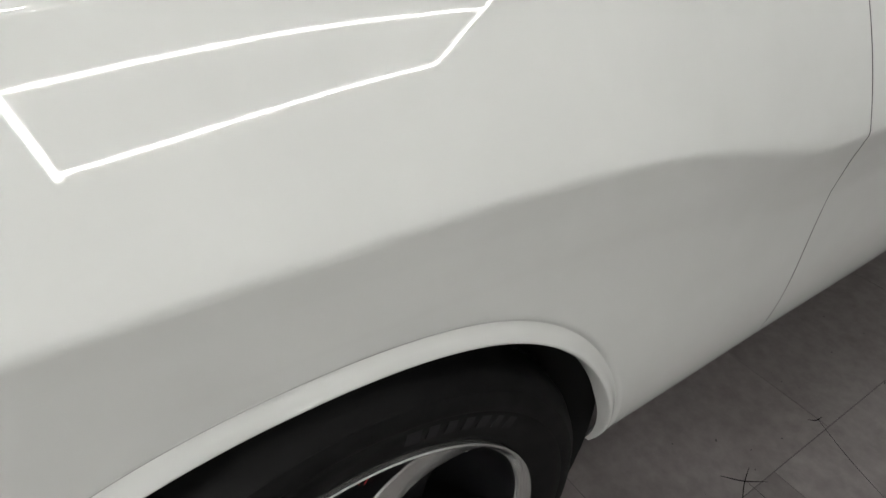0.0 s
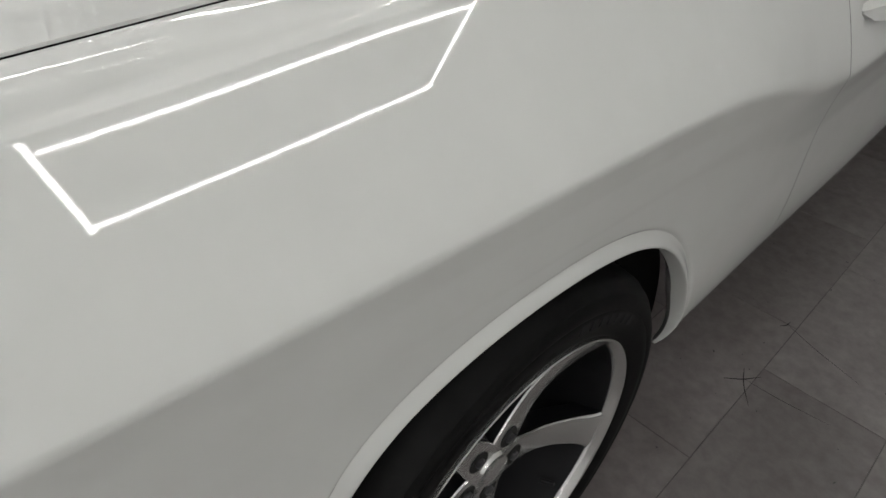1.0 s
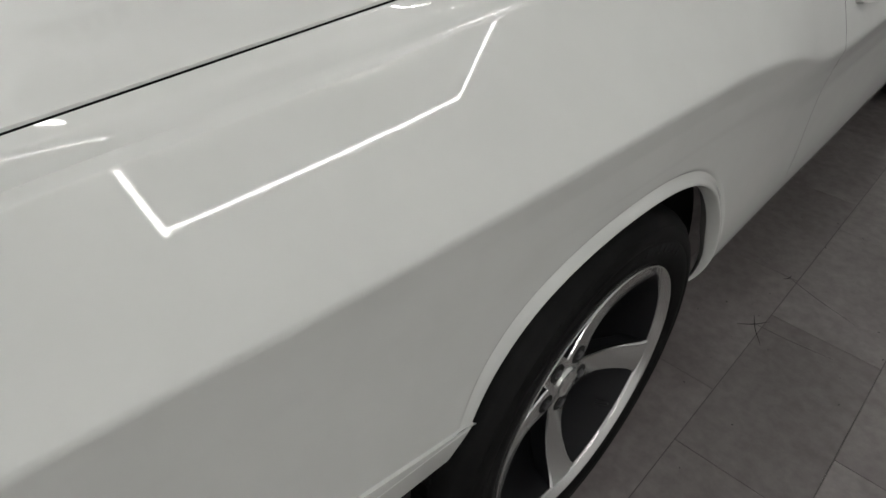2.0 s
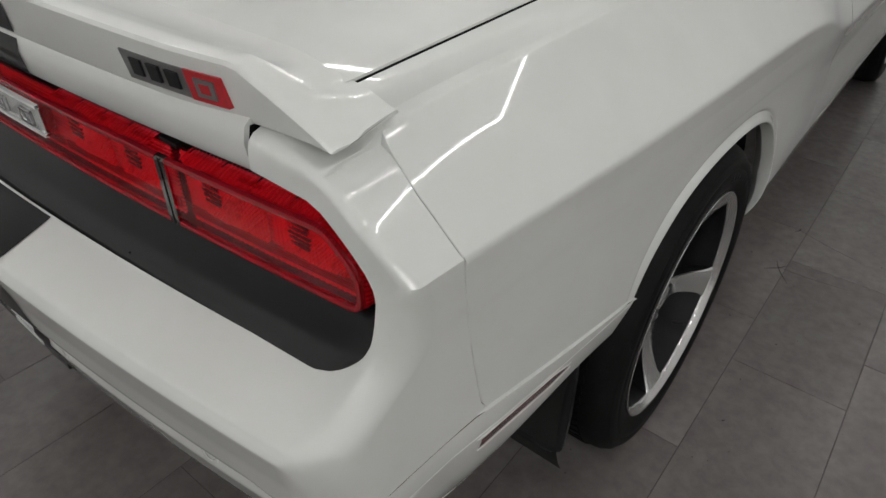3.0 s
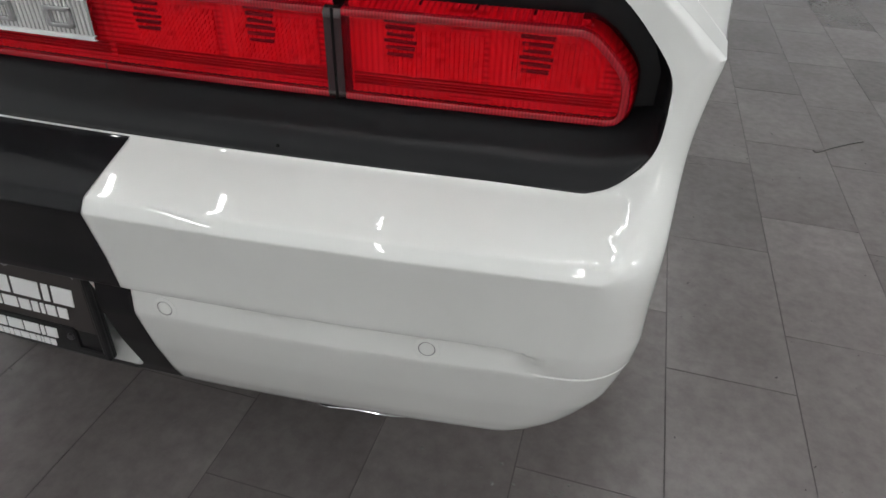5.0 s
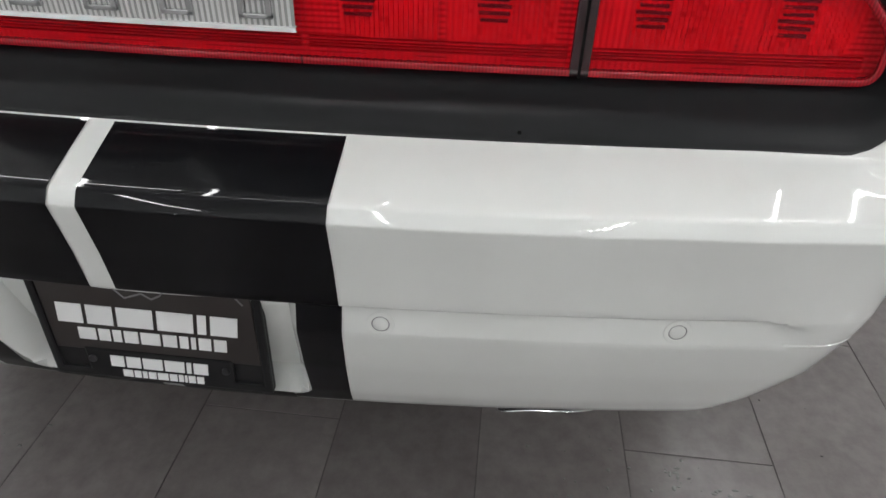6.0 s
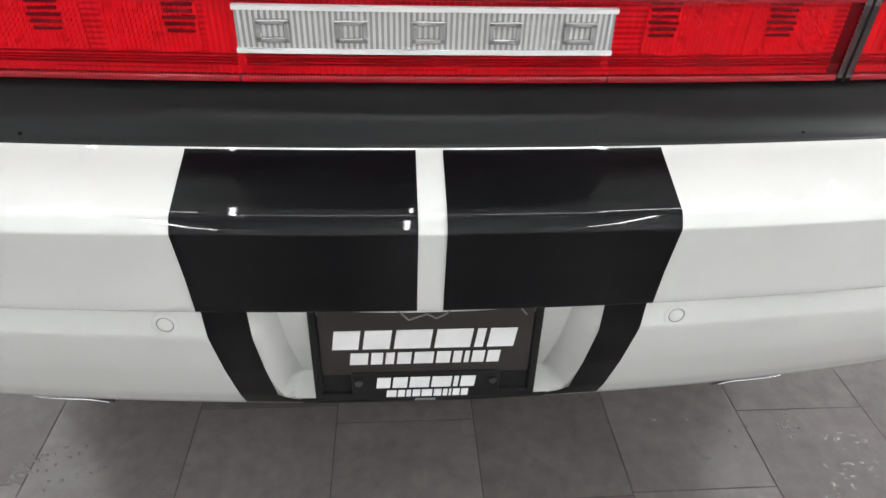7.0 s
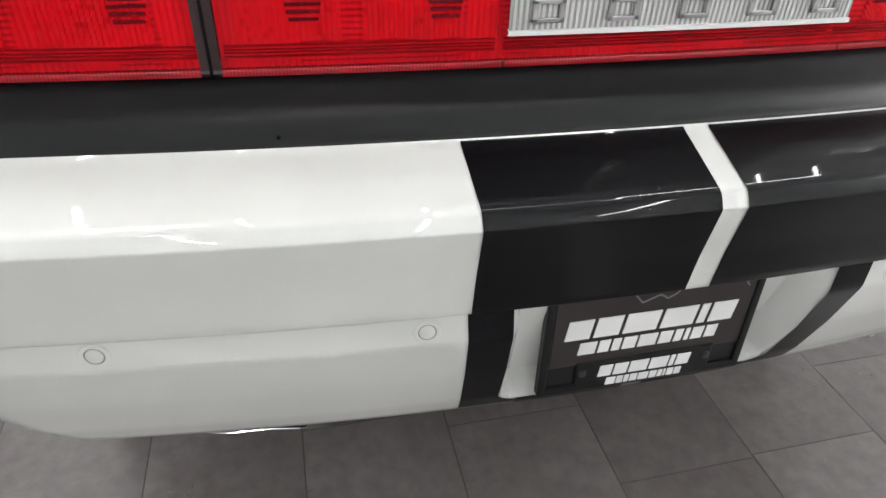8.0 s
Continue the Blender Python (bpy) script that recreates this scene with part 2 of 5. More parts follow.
ZF = spline([(-0.95, 1.0006), (-0.75, 1.0335), (-0.55, 1.0481), (-0.3, 1.0623), (-0.05, 1.0770), (0.2, 1.0847), (0.45, 1.0721), (0.75, 1.0455), (1.1, 1.0071), (1.5, 0.990), (2.0, 0.985), (3.0, 0.95), (3.7, 0.86)])
BOW = spline([(-0.95, 0.0294), (-0.75, 0.0142), (-0.55, 0.0039), (-0.3, 0.0033), (-0.05, 0.0053), (0.2, 0.0378), (0.45, 0.0738), (0.75, 0.0738), (1.1, 0.09), (3.7, 0.06)])
ZC = [(-1.0, 0.929), (-0.7, 0.931), (-0.2, 0.935), (0.0, 0.934), (0.2, 0.927), (0.33, 0.913), (0.45, 0.887), (0.58, 0.848), (0.7, 0.826), (0.85, 0.815), (1.3, 0.81), (2.0, 0.815), (3.7, 0.80)]
GZ = [(-0.9, 1.0580), (-0.8, 1.0640), (-0.7, 1.0680), (-0.55, 1.0730), (-0.4, 1.0780), (-0.2, 1.0845), (0.0, 1.0890), (0.2, 1.0920), (0.7, 1.06), (1.2, 1.010), (2.0, 0.99), (3.0, 0.955), (3.7, 0.865)]


def flat(sine, cosine):
    """The wheel opening is a little flattened at its top and drawn in low down behind the wheel."""
    top = 1 - 0.052 * max(0.0, sine) ** 8
    return top - 0.10 * smooth01((0.88 - sine) / 0.42) if cosine < 0 else top


def arch_distance(y, z):
    d = 9.0
    for wy in (WY, FWY):
        h = math.hypot((y - wy) * (AR / AF if y > wy else 1.0), z - WZ)
        d = min(d, h - AR * flat((z - WZ) / max(h, 0.001), y - wy))
    return d


SIDE = [(0.28, 0.17), (0.31, 0.135), (0.34, 0.095), (0.38, 0.055), (0.42, 0.032), (0.48, 0.017), (0.56, 0.011), (0.68, 0.013), (0.78, 0.013), (0.84, 0.010)]


def x_side(y, z):
    """Half width of the body at y and height z."""
    xc, zc, xf, zf = XC(y), lerp_table(ZC, y), XF(y), ZF(y)
    if z >= zc:
        t = min(1.0, (z - zc) / (zf - zc))
        x = xc + (xf - xc) * (t - BOW(y) * 4 * t * (1 - t))
    else:
        e = zc - z
        x = xc - lerp_table(SIDE, min(z + 0.022 * smooth01((y - 0.45) / 0.9), 0.84)) * line_table([(0.0, 0.0), (0.01, 0.14), (0.04, 0.55), (0.10, 1.0)], e)
        d = arch_distance(y, z)
        x += 0.0135 * smooth01((z - 0.56) / 0.17 if y < WY + 0.1 else (z - 0.36) / 0.14) * line_table([(0.0, 0.42), (0.002, 0.49), (0.004, 0.48), (0.020, -0.26), (0.0215, -0.28), (0.0275, -0.01), (0.031, 0.0)], max(0.0, d))
    return x


def arch_top(y, wy=WY):
    rise = math.sqrt(max(0.0, 1 - ((y - wy) * (1 / AF if y > wy else 1 / AR)) ** 2))
    return WZ + AR * rise * flat(rise, 1)


FLARE = (0.0, 0.002, 0.004, 0.012, 0.020, 0.0215, 0.0245, 0.0275, 0.031, 0.045)


def side_strip(bm, ys, bottom, n_low=40, top=True, gap_x=None, lead=None, foot=None):
    """Skin of the body side: rows of points up from bottom(y) over the crease to the fold and the deck's gap.
    lead: moves a column's y with height, to follow a slanting seam; foot: points of a column below its upright part."""
    rows = []
    for i, y in enumerate(ys):
        yc, yf = (lead(i, y, 0.932), lead(i, y, 1.04)) if lead else (y, y)
        zc, zf, zb = lerp_table(ZC, yc), ZF(yf), bottom(y) if bottom else 0.0
        row = []
        if foot:
            row = [Vector((x_side(py, pz), py, pz)) for py, pz in foot(i)]
            zb = row[-1].z
        zs = [zb + (zc - 0.010 - zb) * k / n_low for k in range(1 if foot else 0, n_low)]
        zs += [zc - 0.010, zc - 0.003, zc + 0.003] + span(zc + 0.012, zf - 0.010, 11) + [zf - 0.004, zf - 0.0012, zf]
        for z in zs:
            yy = lead(i, y, z) if lead else y
            row.append(Vector((x_side(yy, z), yy, z)))
        if top:
            yy = row[-1].y
            xf = row[-1].x
            zf = row[-1].z
            gx = gap_x(yy) if gap_x else 0.7175
            gz = lerp_table(GZ, yy)
            row += [Vector((xf - 0.0012, yy, zf + 0.0008)), Vector((xf - 0.003, yy, zf + 0.0012)), Vector((xf - 0.008, yy, zf + 0.0026)), Vector((xf - 0.016, yy, zf + 0.0050))]
            x0, z0 = xf - 0.016, zf + 0.0050
            row += [Vector((x0 + (gx - x0) * t, yy, z0 + (gz - z0) * (0.35 * t + 0.65 * (1 - max(0.0, 1 - t / 0.65) ** 3)))) for t in (0.05, 0.1, 0.15, 0.2, 0.25, 0.3, 0.35, 0.4, 0.45, 0.5, 0.6, 0.7, 0.85, 0.96)]
            row += [Vector((gx, yy, gz - 0.0015)), Vector((gx, yy, gz - 0.03))]
        rows.append(row)
    grid(bm, rows, flip=True)


# ---- room ----
def room():
    bm = bmesh.new()
    box(bm, (7.2, 11.2, 0.2), pose(0.4, 0.6, -0.1013))
    fl = part("floor", bm, grout, smooth=False)
    tagged(fl, "brown-grey slate-look tile floor with thin grout lines", "floor", kind="structure")
    walls = (("wall_north", (7.2, 0.2, ROOF), (0.4, 6.1, ROOF / 2)), ("wall_south", (7.2, 0.2, ROOF), (0.4, -4.9, ROOF / 2)), ("wall_east", (0.2, 11.2, ROOF), (4.0, 0.6, ROOF / 2)), ("wall_west", (0.2, 11.2, ROOF), (-3.1, 0.6, ROOF / 2)))
    for nm, size, at in walls:
        bm = bmesh.new()
        box(bm, size, pose(*at))
        tagged(part(nm, bm, wall_mat, smooth=False), "plain white painted workshop wall", "wall", kind="structure")
    bm = bmesh.new()
    box(bm, (7.4, 11.4, 0.2), pose(0.4, 0.6, ROOF + 0.105))
    tagged(part("ceiling", bm, ceil_mat, smooth=False), "white painted workshop ceiling with light tubes under it", "ceiling", kind="structure")
    return fl


floor = room()


def led_tube(a, b, w=0.011):
    a, b = Vector(a), Vector(b)
    d = b - a
    bm = bmesh.new()
    m = Matrix.Translation((a + b) / 2) @ d.to_track_quat("X", "Z").to_matrix().to_4x4()
    box(bm, (d.length, w, w), m, 0.004)
    ob = new("light_tube", None)
    tube = part("tube", bm, led, ob, "glowing white tube")
    bm = bmesh.new()
    box(bm, (d.length, w * 1.3, 0.012), Matrix.Translation((0, 0, w * 0.5 + 0.008)) @ m, 0.002)
    part("housing", bm, white_print, ob, "white metal housing", smooth=False)
    for t in (0.15, 0.85):
        bm = bmesh.new()
        p = a + d * t
        box(bm, (0.004, 0.004, ROOF - p.z - w), pose(p.x, p.y, (ROOF + p.z + w) / 2))
        part("hanger", bm, steel, ob, smooth=False)
    tagged(ob, "bright white tube lamp hung below the ceiling, some added as unseen fill", "lamp", "ceiling tubes")
    return ob


THIN, WIDE, STOUT_FILL, BROAD_FILL = 0.011, 0.020, 0.030, 0.050
TUBES = [(2.02, -0.38, 2.23, 1.23, THIN), (1.67, -0.44, 1.94, 1.47, THIN), (0.90, -0.63, 2.04, -0.38, WIDE), (2.23, 1.23, 1.45, 1.88, THIN),
         (-1.32, -0.90, -1.46, 0.60, WIDE), (-2.05, -0.38, -2.22, 1.70, THIN), (-2.05, -0.38, -0.90, -0.45, WIDE), (-2.22, 1.70, -1.30, 2.05, THIN),
         (0.02, -0.50, 0.02, 1.60, THIN), (-0.74, -0.89, 0.85, -0.87, WIDE), (0.85, -0.87, 0.89, -0.65, WIDE), (-0.74, -0.89, -0.76, -0.20, WIDE),
         # the three stout tubes are unseen, added to light the tail from behind
         (-1.6, -4.6, -1.6, -3.0, STOUT_FILL), (0.0, -4.6, 0.0, -3.0, STOUT_FILL), (1.6, -4.6, 1.6, -3.0, STOUT_FILL), (-1.6, 2.4, -1.6, 4.8, THIN), (1.6, 2.4, 1.6, 4.8, THIN), (0.0, 2.6, 0.0, 4.8, THIN),
         # broad tubes: unseen fill, added for the car's side and the west wall
         (3.05, -1.60, 3.85, -1.60, BROAD_FILL), (3.05, -1.95, 3.85, -1.95, BROAD_FILL), (3.05, -2.30, 3.85, -2.30, BROAD_FILL), (3.05, -2.65, 3.85, -2.65, BROAD_FILL), (-2.5, 3.8, -2.5, 5.6, BROAD_FILL)]
for ax, ay, bx, by, wide in TUBES:
    led_tube((ax, ay, CEIL), (bx, by, CEIL), wide)


def wall_sign():
    """Large grey lettering on the west wall, as plain blocks."""
    sg = new("wall_sign", None)
    y0, n = 0.15, 0
    for z0, h, widths, gap, ya in ((2.60, 0.26, [0.36, 0.36, 0.48, 0.48, 0.12, 0.36], 0.07, 0.08), (2.35, 0.19, [0.22, 0.16, 0.12, 0.18, 0.26, 0.18, 0.12, 0.06, 0.17, 0.17], 0.05, 0.25)):
        y = ya
        for wd in widths:
            bm = bmesh.new()
            t = 0.30 * h
            if wd > 0.3 * h + 0.06:
                box(bm, (0.02, wd, t * 0.8), pose(-2.992, y + wd / 2, z0 + (h - t * 0.4 if n % 2 else t * 0.4)), 0.004)
                for k in (0, 1):
                    box(bm, (0.02, t * 0.8, h), pose(-2.991, y + t * 0.4 + k * (wd - t * 0.8), z0 + h / 2), 0.004)
            else:
                box(bm, (0.02, wd, h), pose(-2.991, y + wd / 2, z0 + h / 2), 0.004)
            part("block", bm, sign_dark, sg, smooth=False)
            y += wd + gap
            n += 1
    tagged(sg, "two rows of large grey blocks on a white wall", "sign")


wall_sign()

# ---- the car ----
car = new("car", None)
tagged(car, "white two-door muscle car with black stripes over its tail", "car")


def seam_y(z):
    return line_table([(0.64, -0.700), (0.648, -0.706), (0.662, -0.714), (0.935, -0.775), (0.985, -0.7775), (1.01, -0.775), (1.04, -0.768)], z)


def joint(y):
    return 0.646 + (0.603 - 0.646) * (max(y, -0.72) + 0.708) / (0.708 - 0.314)


def sill(y):
    return 0.400 - 0.03 * min(1.0, max(0.0, (y - 0.40) / 0.35))


def quarter(side):
    bm = bmesh.new()
    start = []
    for d in FLARE:
        a = math.radians(150)
        for _ in range(40):
            r = AR * flat(math.sin(a), -1) + d
            a = 0.5 * a + 0.5 * (math.pi - math.asin((joint(WY + r * math.cos(a)) - WZ) / r))
        start.append(a)
    last = math.radians(4)

    def foot(i):
        out = []
        for d, a0 in zip(FLARE, start):
            a = a0 + (last - a0) * i / 70
            r = AR * flat(math.sin(a), math.cos(a)) + d
            out.append((WY + r * (1.0 if math.cos(a) < 0 else AF / AR) * math.cos(a), WZ + r * math.sin(a)))
        return out

    ya = foot(0)[-1][0]
    yb = foot(70)[-1][0]
    n = 24
    ys = span(-0.706, ya, n)
    lead = lambda i, y, z: seam_y(z) + (ya - seam_y(z)) * i / (n - 1)
    side_strip(bm, ys, joint, lead=lead)
    side_strip(bm, [foot(i)[-1][0] for i in range(71)], None, foot=foot)
    side_strip(bm, span(yb, 0.7532, 16), sill)
    # lip turned in round the wheel opening
    path = [(WY + (AR if math.cos(a) < 0 else AF) * flat(math.sin(a), math.cos(a)) * math.cos(a), WZ + AR * flat(math.sin(a), math.cos(a)) * math.sin(a), math.cos(a), math.sin(a)) for a in span(start[0], last, 60)]
    lip = [[Vector((x_side(py, pz) - dx * min(1.0, 0.12 + 2.2 * max(0.0, cz)), py - dr * cy, pz - dr * cz)) for dx, dr in ((0, 0), (0.003, 0.002), (0.026, 0.003), (0.045, -0.012))] for py, pz, cy, cz in path]
    grid(bm, lip)
    # turned edges along the seams
    edge = [[Vector((x_side(seam_y(z), z) - dx, seam_y(z) + dy, z)) for dx, dy in ((0.0, 0.0), (0.0012, -0.0012), (0.02, -0.0005))] for z in span(0.648, 1.032, 40)]
    grid(bm, edge)
    edge = [[Vector((x_side(y, joint(y)) - dx, y, joint(y) - dz)) for dx, dz in ((0.0, 0.0), (0.0012, 0.0012), (0.02, 0.0005))] for y in span(-0.706, ya, 30)]
    grid(bm, edge)
    if side < 0:
        for v in bm.verts:
            v.co.x = -v.co.x
    return part("quarter_panel", bm, paint, car, sharp="recalc")


quarter(1)
quarter(-1)

# rear bumper: rows of (z, rear line at x = 0, bow, corner size)
BUMPER = [(0.385, -0.86, 0.13, 0.108), (0.398, -0.918, 0.11, 0.108), (0.414, -0.945, 0.10, 0.108), (0.45, -0.962, 0.10, 0.0972), (0.52, -0.985, 0.095, 0.0754), (0.5930, -1.0030, 0.09, 0.0725), (0.5955, -1.0036, 0.09, 0.0725), (0.597, -1.004, 0.09, 0.0725), (0.632, -1.0108, 0.088, 0.07076), (0.6363, -1.0117, 0.088, 0.07053), (0.637, -1.0118, 0.088, 0.07047), (0.6378, -1.0119, 0.088, 0.07047), (0.6390, -1.0121, 0.088, 0.07035), (0.6415, -1.0124, 0.088, 0.0703),
          (0.69, -1.018, 0.086, 0.06902), (0.735, -1.026, 0.084, 0.06728), (0.7515, -1.0290, 0.083, 0.06641), (0.7535, -1.0292, 0.083, 0.06612), (0.7552, -1.0286, 0.083, 0.06612), (0.7660, -1.0212, 0.083, 0.06438), (0.7679, -1.0194, 0.082, 0.06351), (0.7697, -1.0160, 0.082, 0.06264), (0.7713, -1.0115, 0.082, 0.06148), (0.784, -0.975, 0.078, 0.06), (0.797, -0.936, 0.075, 0.059), (0.800, -0.931, 0.075, 0.058)]
PILLAR = [(0.800, -0.931, 0.075, 0.058), (0.8035, -0.9255, 0.0755, 0.0575), (0.810, -0.9205, 0.076, 0.056), (0.822, -0.9165, 0.078, 0.053), (0.84, -0.9135, 0.08, 0.05), (0.86, -0.9115, 0.08, 0.043), (0.90, -0.908, 0.08, 0.032), (0.922, -0.907, 0.08, 0.022), (0.931, -0.906, 0.08, 0.016), (0.95, -0.906, 0.08, 0.013), (0.975, -0.906, 0.08, 0.012), (0.99, -0.905, 0.08, 0.012), (1.0, -0.904, 0.08, 0.012), (1.012, -0.9040, 0.08, 0.013), (1.022, -0.9030, 0.08, 0.015), (1.030, -0.9005, 0.08, 0.017), (1.036, -0.8940, 0.08, 0.018), (1.0395, -0.882, 0.08, 0.018), (1.041, -0.85, 0.05, 0.018), (1.0415, -0.816, 0.012, 0.012)]
OPENING = [(0.800, 0.764), (0.8010, 0.776), (0.8030, 0.787), (0.8065, 0.797), (0.812, 0.8065), (0.820, 0.8145), (0.830, 0.8195), (0.842, 0.8225), (0.855, 0.8235), (0.873, 0.824), (0.900, 0.8235), (0.912, 0.8215), (0.920, 0.818), (0.929, 0.812), (0.943, 0.801), (0.957, 0.789), (0.971, 0.776), (0.981, 0.765), (0.988, 0.753), (0.992, 0.741), (0.995, 0.722), (0.9965, 0.700), (0.9975, 0.6765), (1.1, 0.6765)]


def bumper_y(x, z, table=BUMPER):
    """The rear face at half width x: y, with the set-back band and the plate's pocket."""
    yr = line_table([(r[0], r[1]) for r in table], z)
    k = line_table([(r[0], r[2]) for r in table], z)
    y = yr + k * x * x
    if table is BUMPER:
        ax = abs(x)
        y += set_back(ax, z)
        half = pocket_half(z)
        if z < 0.6365:
            y += 0.044 * smooth01((half - ax) / 0.022) * smooth01((z - 0.432) / 0.016)
    return y


def set_back(ax, z):
    """Depth of the shallow band under the crest's face."""
    if 0.592 < z < 0.6365:
        u = min(1.0, max(0.0, (z - 0.599) / 0.0378))
        end = 0.708 + 0.042 * math.sqrt(1 - u * u)
        return 0.013 * (z - 0.592) / 0.044 * smooth01((end - ax) / 0.010)
    if 0.6365 <= z < 0.6415:
        return 0.0028 * ((0.6415 - z) / 0.0045) ** 2 * smooth01((0.722 - ax) / 0.02)
    return 0.0


def pocket_half(z):
    return line_table([(0.430, 0.165), (0.436, 0.184), (0.45, 0.195), (0.637, 0.204)], z)


TUCK = [(0.385, 0.135), (0.42, 0.098), (0.45, 0.072), (0.48, 0.052), (0.51, 0.037), (0.54, 0.0245), (0.57, 0.0135), (0.60, 0.0045), (0.625, 0.0), (0.646, 0.0)]


def bumper_side(y, z):
    """Half width of the bumper's side below the quarter panel: a small ledge at the top, tucked under at the foot."""
    ledge = 0.0042 * smooth01((y + 0.735) / 0.03)
    return x_side(y, max(z, 0.60)) + ledge - 0.52 * lerp_table(TUCK, z)


def side_foot(y):
    """Lower edge of the bumper's side, rising towards the wheel."""
    return 0.385 + 0.150 * smooth01((y + 0.84) / 0.42)


def plan(z, yr, k, rc, x_stop, table):
    """One level of the bumper cover, from the side round the corner to x_stop."""
    if z < 0.646:
        ys = WY - 0.367 + 0.40 * (min(max(z, 0.5), 0.608) - 0.5)
    else:
        ys = seam_y(z) - 0.0026
    xs = lambda y: bumper_side(y, z) if z < 0.646 else x_side(y, z)
    xk = xs(-0.85)
    yc = yr + k * xk * xk
    ya, xb = yc + rc, max(xk - rc, x_stop + 0.001)
    rx = xk - xb
    flat = lambda x: bumper_y(x, z, table) - (set_back(x, z) if table is BUMPER else 0.0)
    lift = lambda y: max(z, side_foot(y)) if z < 0.56 else z
    pts = [Vector((bumper_side(y, lift(y)) if z < 0.646 else xs(y), y, lift(y))) for y in span(ys, ya, 12)]
    a, b = pts[-1], Vector((xb, flat(xb), z))
    c1, c2 = a + Vector((0, -0.58 * rc, 0)), b + Vector((0.58 * rx, 0.58 * rx * 2 * k * xb, 0))
    for i in range(1, 37):
        t = i / 36
        p = a * (1 - t) ** 3 + c1 * 3 * t * (1 - t) ** 2 + c2 * 3 * t * t * (1 - t) + b * t**3
        if table is BUMPER:
            p.y += set_back(p.x, z)
        pts.append(p)
    for x in span(xb, x_stop, 61)[1:]:
        pts.append(Vector((x, bumper_y(x, z, table), z)))
    return pts


def refine(table, n):
    out = []
    for a, b in zip(table, table[1:]):
        fine = 0.25 if 0.5965 < a[0] < 0.6365 else 1.0
        m = max(1, round((abs(b[0] - a[0]) + abs(b[1] - a[1])) / (n * fine)))
        out += [tuple(a[q] + (b[q] - a[q]) * i / m for q in range(4)) for i in range(m)]
    return out + [table[-1]]


def rear_bumper():
    bm = bmesh.new()
    cover = [plan(*r, 0.0, BUMPER) for r in refine(BUMPER, 0.012)]
    for row in cover:
        for p in row:
            if abs(p.z - 0.5955) < 0.0006:
                tuck = smooth01((p.x - 0.745) / 0.01)
                p.y += 0.0036 * tuck
                p.x -= 0.0016 * tuck
            p.z += 0.020 * smooth01((p.x - 0.765) / 0.075) * smooth01((p.z - 0.774) / 0.030) * (p.z <= 0.8001)
    rows = [plan(*r, line_table(OPENING, r[0]), PILLAR) for r in refine(PILLAR, 0.008)]
    for row in rows:
        for p in row:
            p.z += 0.020 * smooth01((p.x - 0.765) / 0.075) * smooth01((0.800 - 0.774) / 0.030) * (1 - smooth01((p.z - 0.80) / 0.11))
            foot = smooth01((p.x - 0.770) / 0.05) * smooth01((p.z - 0.800) / 0.03) * (1 - smooth01((p.z - 0.83) / 0.09))
            p.y -= 0.005 * foot * smooth01((-0.80 - p.y) / 0.06)
            p.z -= max(0.0, p.z - 1.010) * 0.58 * smooth01((p.x - 0.68) / 0.08)
    # soften the crest and the pillar's foot towards the corner
    stack = [r for r in cover[:-1] if r[0].z > 0.66] + [r for r in rows if r[0].z < 0.92]
    for _ in range(14):
        old = [[p.copy() for p in r] for r in stack]
        for k in range(1, len(stack) - 1):
            for i in range(2, 48):
                w = smooth01((i - 1) / 9) * smooth01((46 - i) / 10) * smooth01((old[k][i].x - 0.765) / 0.06) * smooth01((k - 1) / 6) * smooth01((len(stack) - 2 - k) / 6)
                stack[k][i] = old[k][i].lerp((old[k - 1][i] + old[k + 1][i]) / 2, 0.9 * w)
    low = [r for r in cover[:-1] if r[0].z > 0.66]
    for r, q in zip(low + [r for r in rows if r[0].z < 0.92], stack):
        for i in range(48):
            r[i] = q[i]
    cover[-1][:48] = [p.copy() for p in rows[0][:48]]
    below = [r for r in cover if r[0].y > -0.60]
    above = cover[len(below):]
    for r in below:
        for p in r[:12]:
            p.z = min(p.z, joint(p.y) - 0.0026)
    grid(bm, below)
    grid(bm, [[Vector((x_side(p.y, 0.642), p.y, 0.6425)) for p in above[0][:12]] + [p.copy() for p in below[-1][12:]]] + above)
    # ledge along the quarter panel's lower edge
    grid(bm, [[Vector((bumper_side(y, joint(y)) - dx, y, joint(y) - 0.0026 + dz)) for dx, dz in ((0.0, 0.0), (0.0014, 0.0008), (0.012, 0.0009))] for y in span(-0.725, -0.326, 40)])
    # skin that runs forward under the spoiler's end to meet the quarter panel
    ahead = []
    for f in (0.35, 0.7, 1.0):
        line = []
        for p in rows[-1]:
            zq = 1.0345 + 0.66 * max(0.0, 0.7645 - p.x) if p.x > 0.717 else 1.0655
            line.append(Vector((p.x, p.y + (max(p.y, -0.7765) - p.y) * f, p.z + (max(p.z, zq - 0.003) - p.z) * f * f)))
        ahead.append(line)
    ahead.append([Vector((p.x, max(p.y, -0.745), p.z - 0.004)) if p.x < 0.764 else p.copy() for p in ahead[-1]])
    grid(bm, rows + ahead)
    # edge turned in round the lamp opening
    grid(bm, [[r[-1], r[-1] + Vector((0.0008, 0.0015, 0)), r[-1] + Vector((0.001, 0.005, 0))] for r in rows])
    bmesh.ops.remove_doubles(bm, verts=bm.verts, dist=0.0002)
    mirrored(bm)
    return part("rear_bumper", bm, paint, car, sharp="recalc")


bumper = rear_bumper()


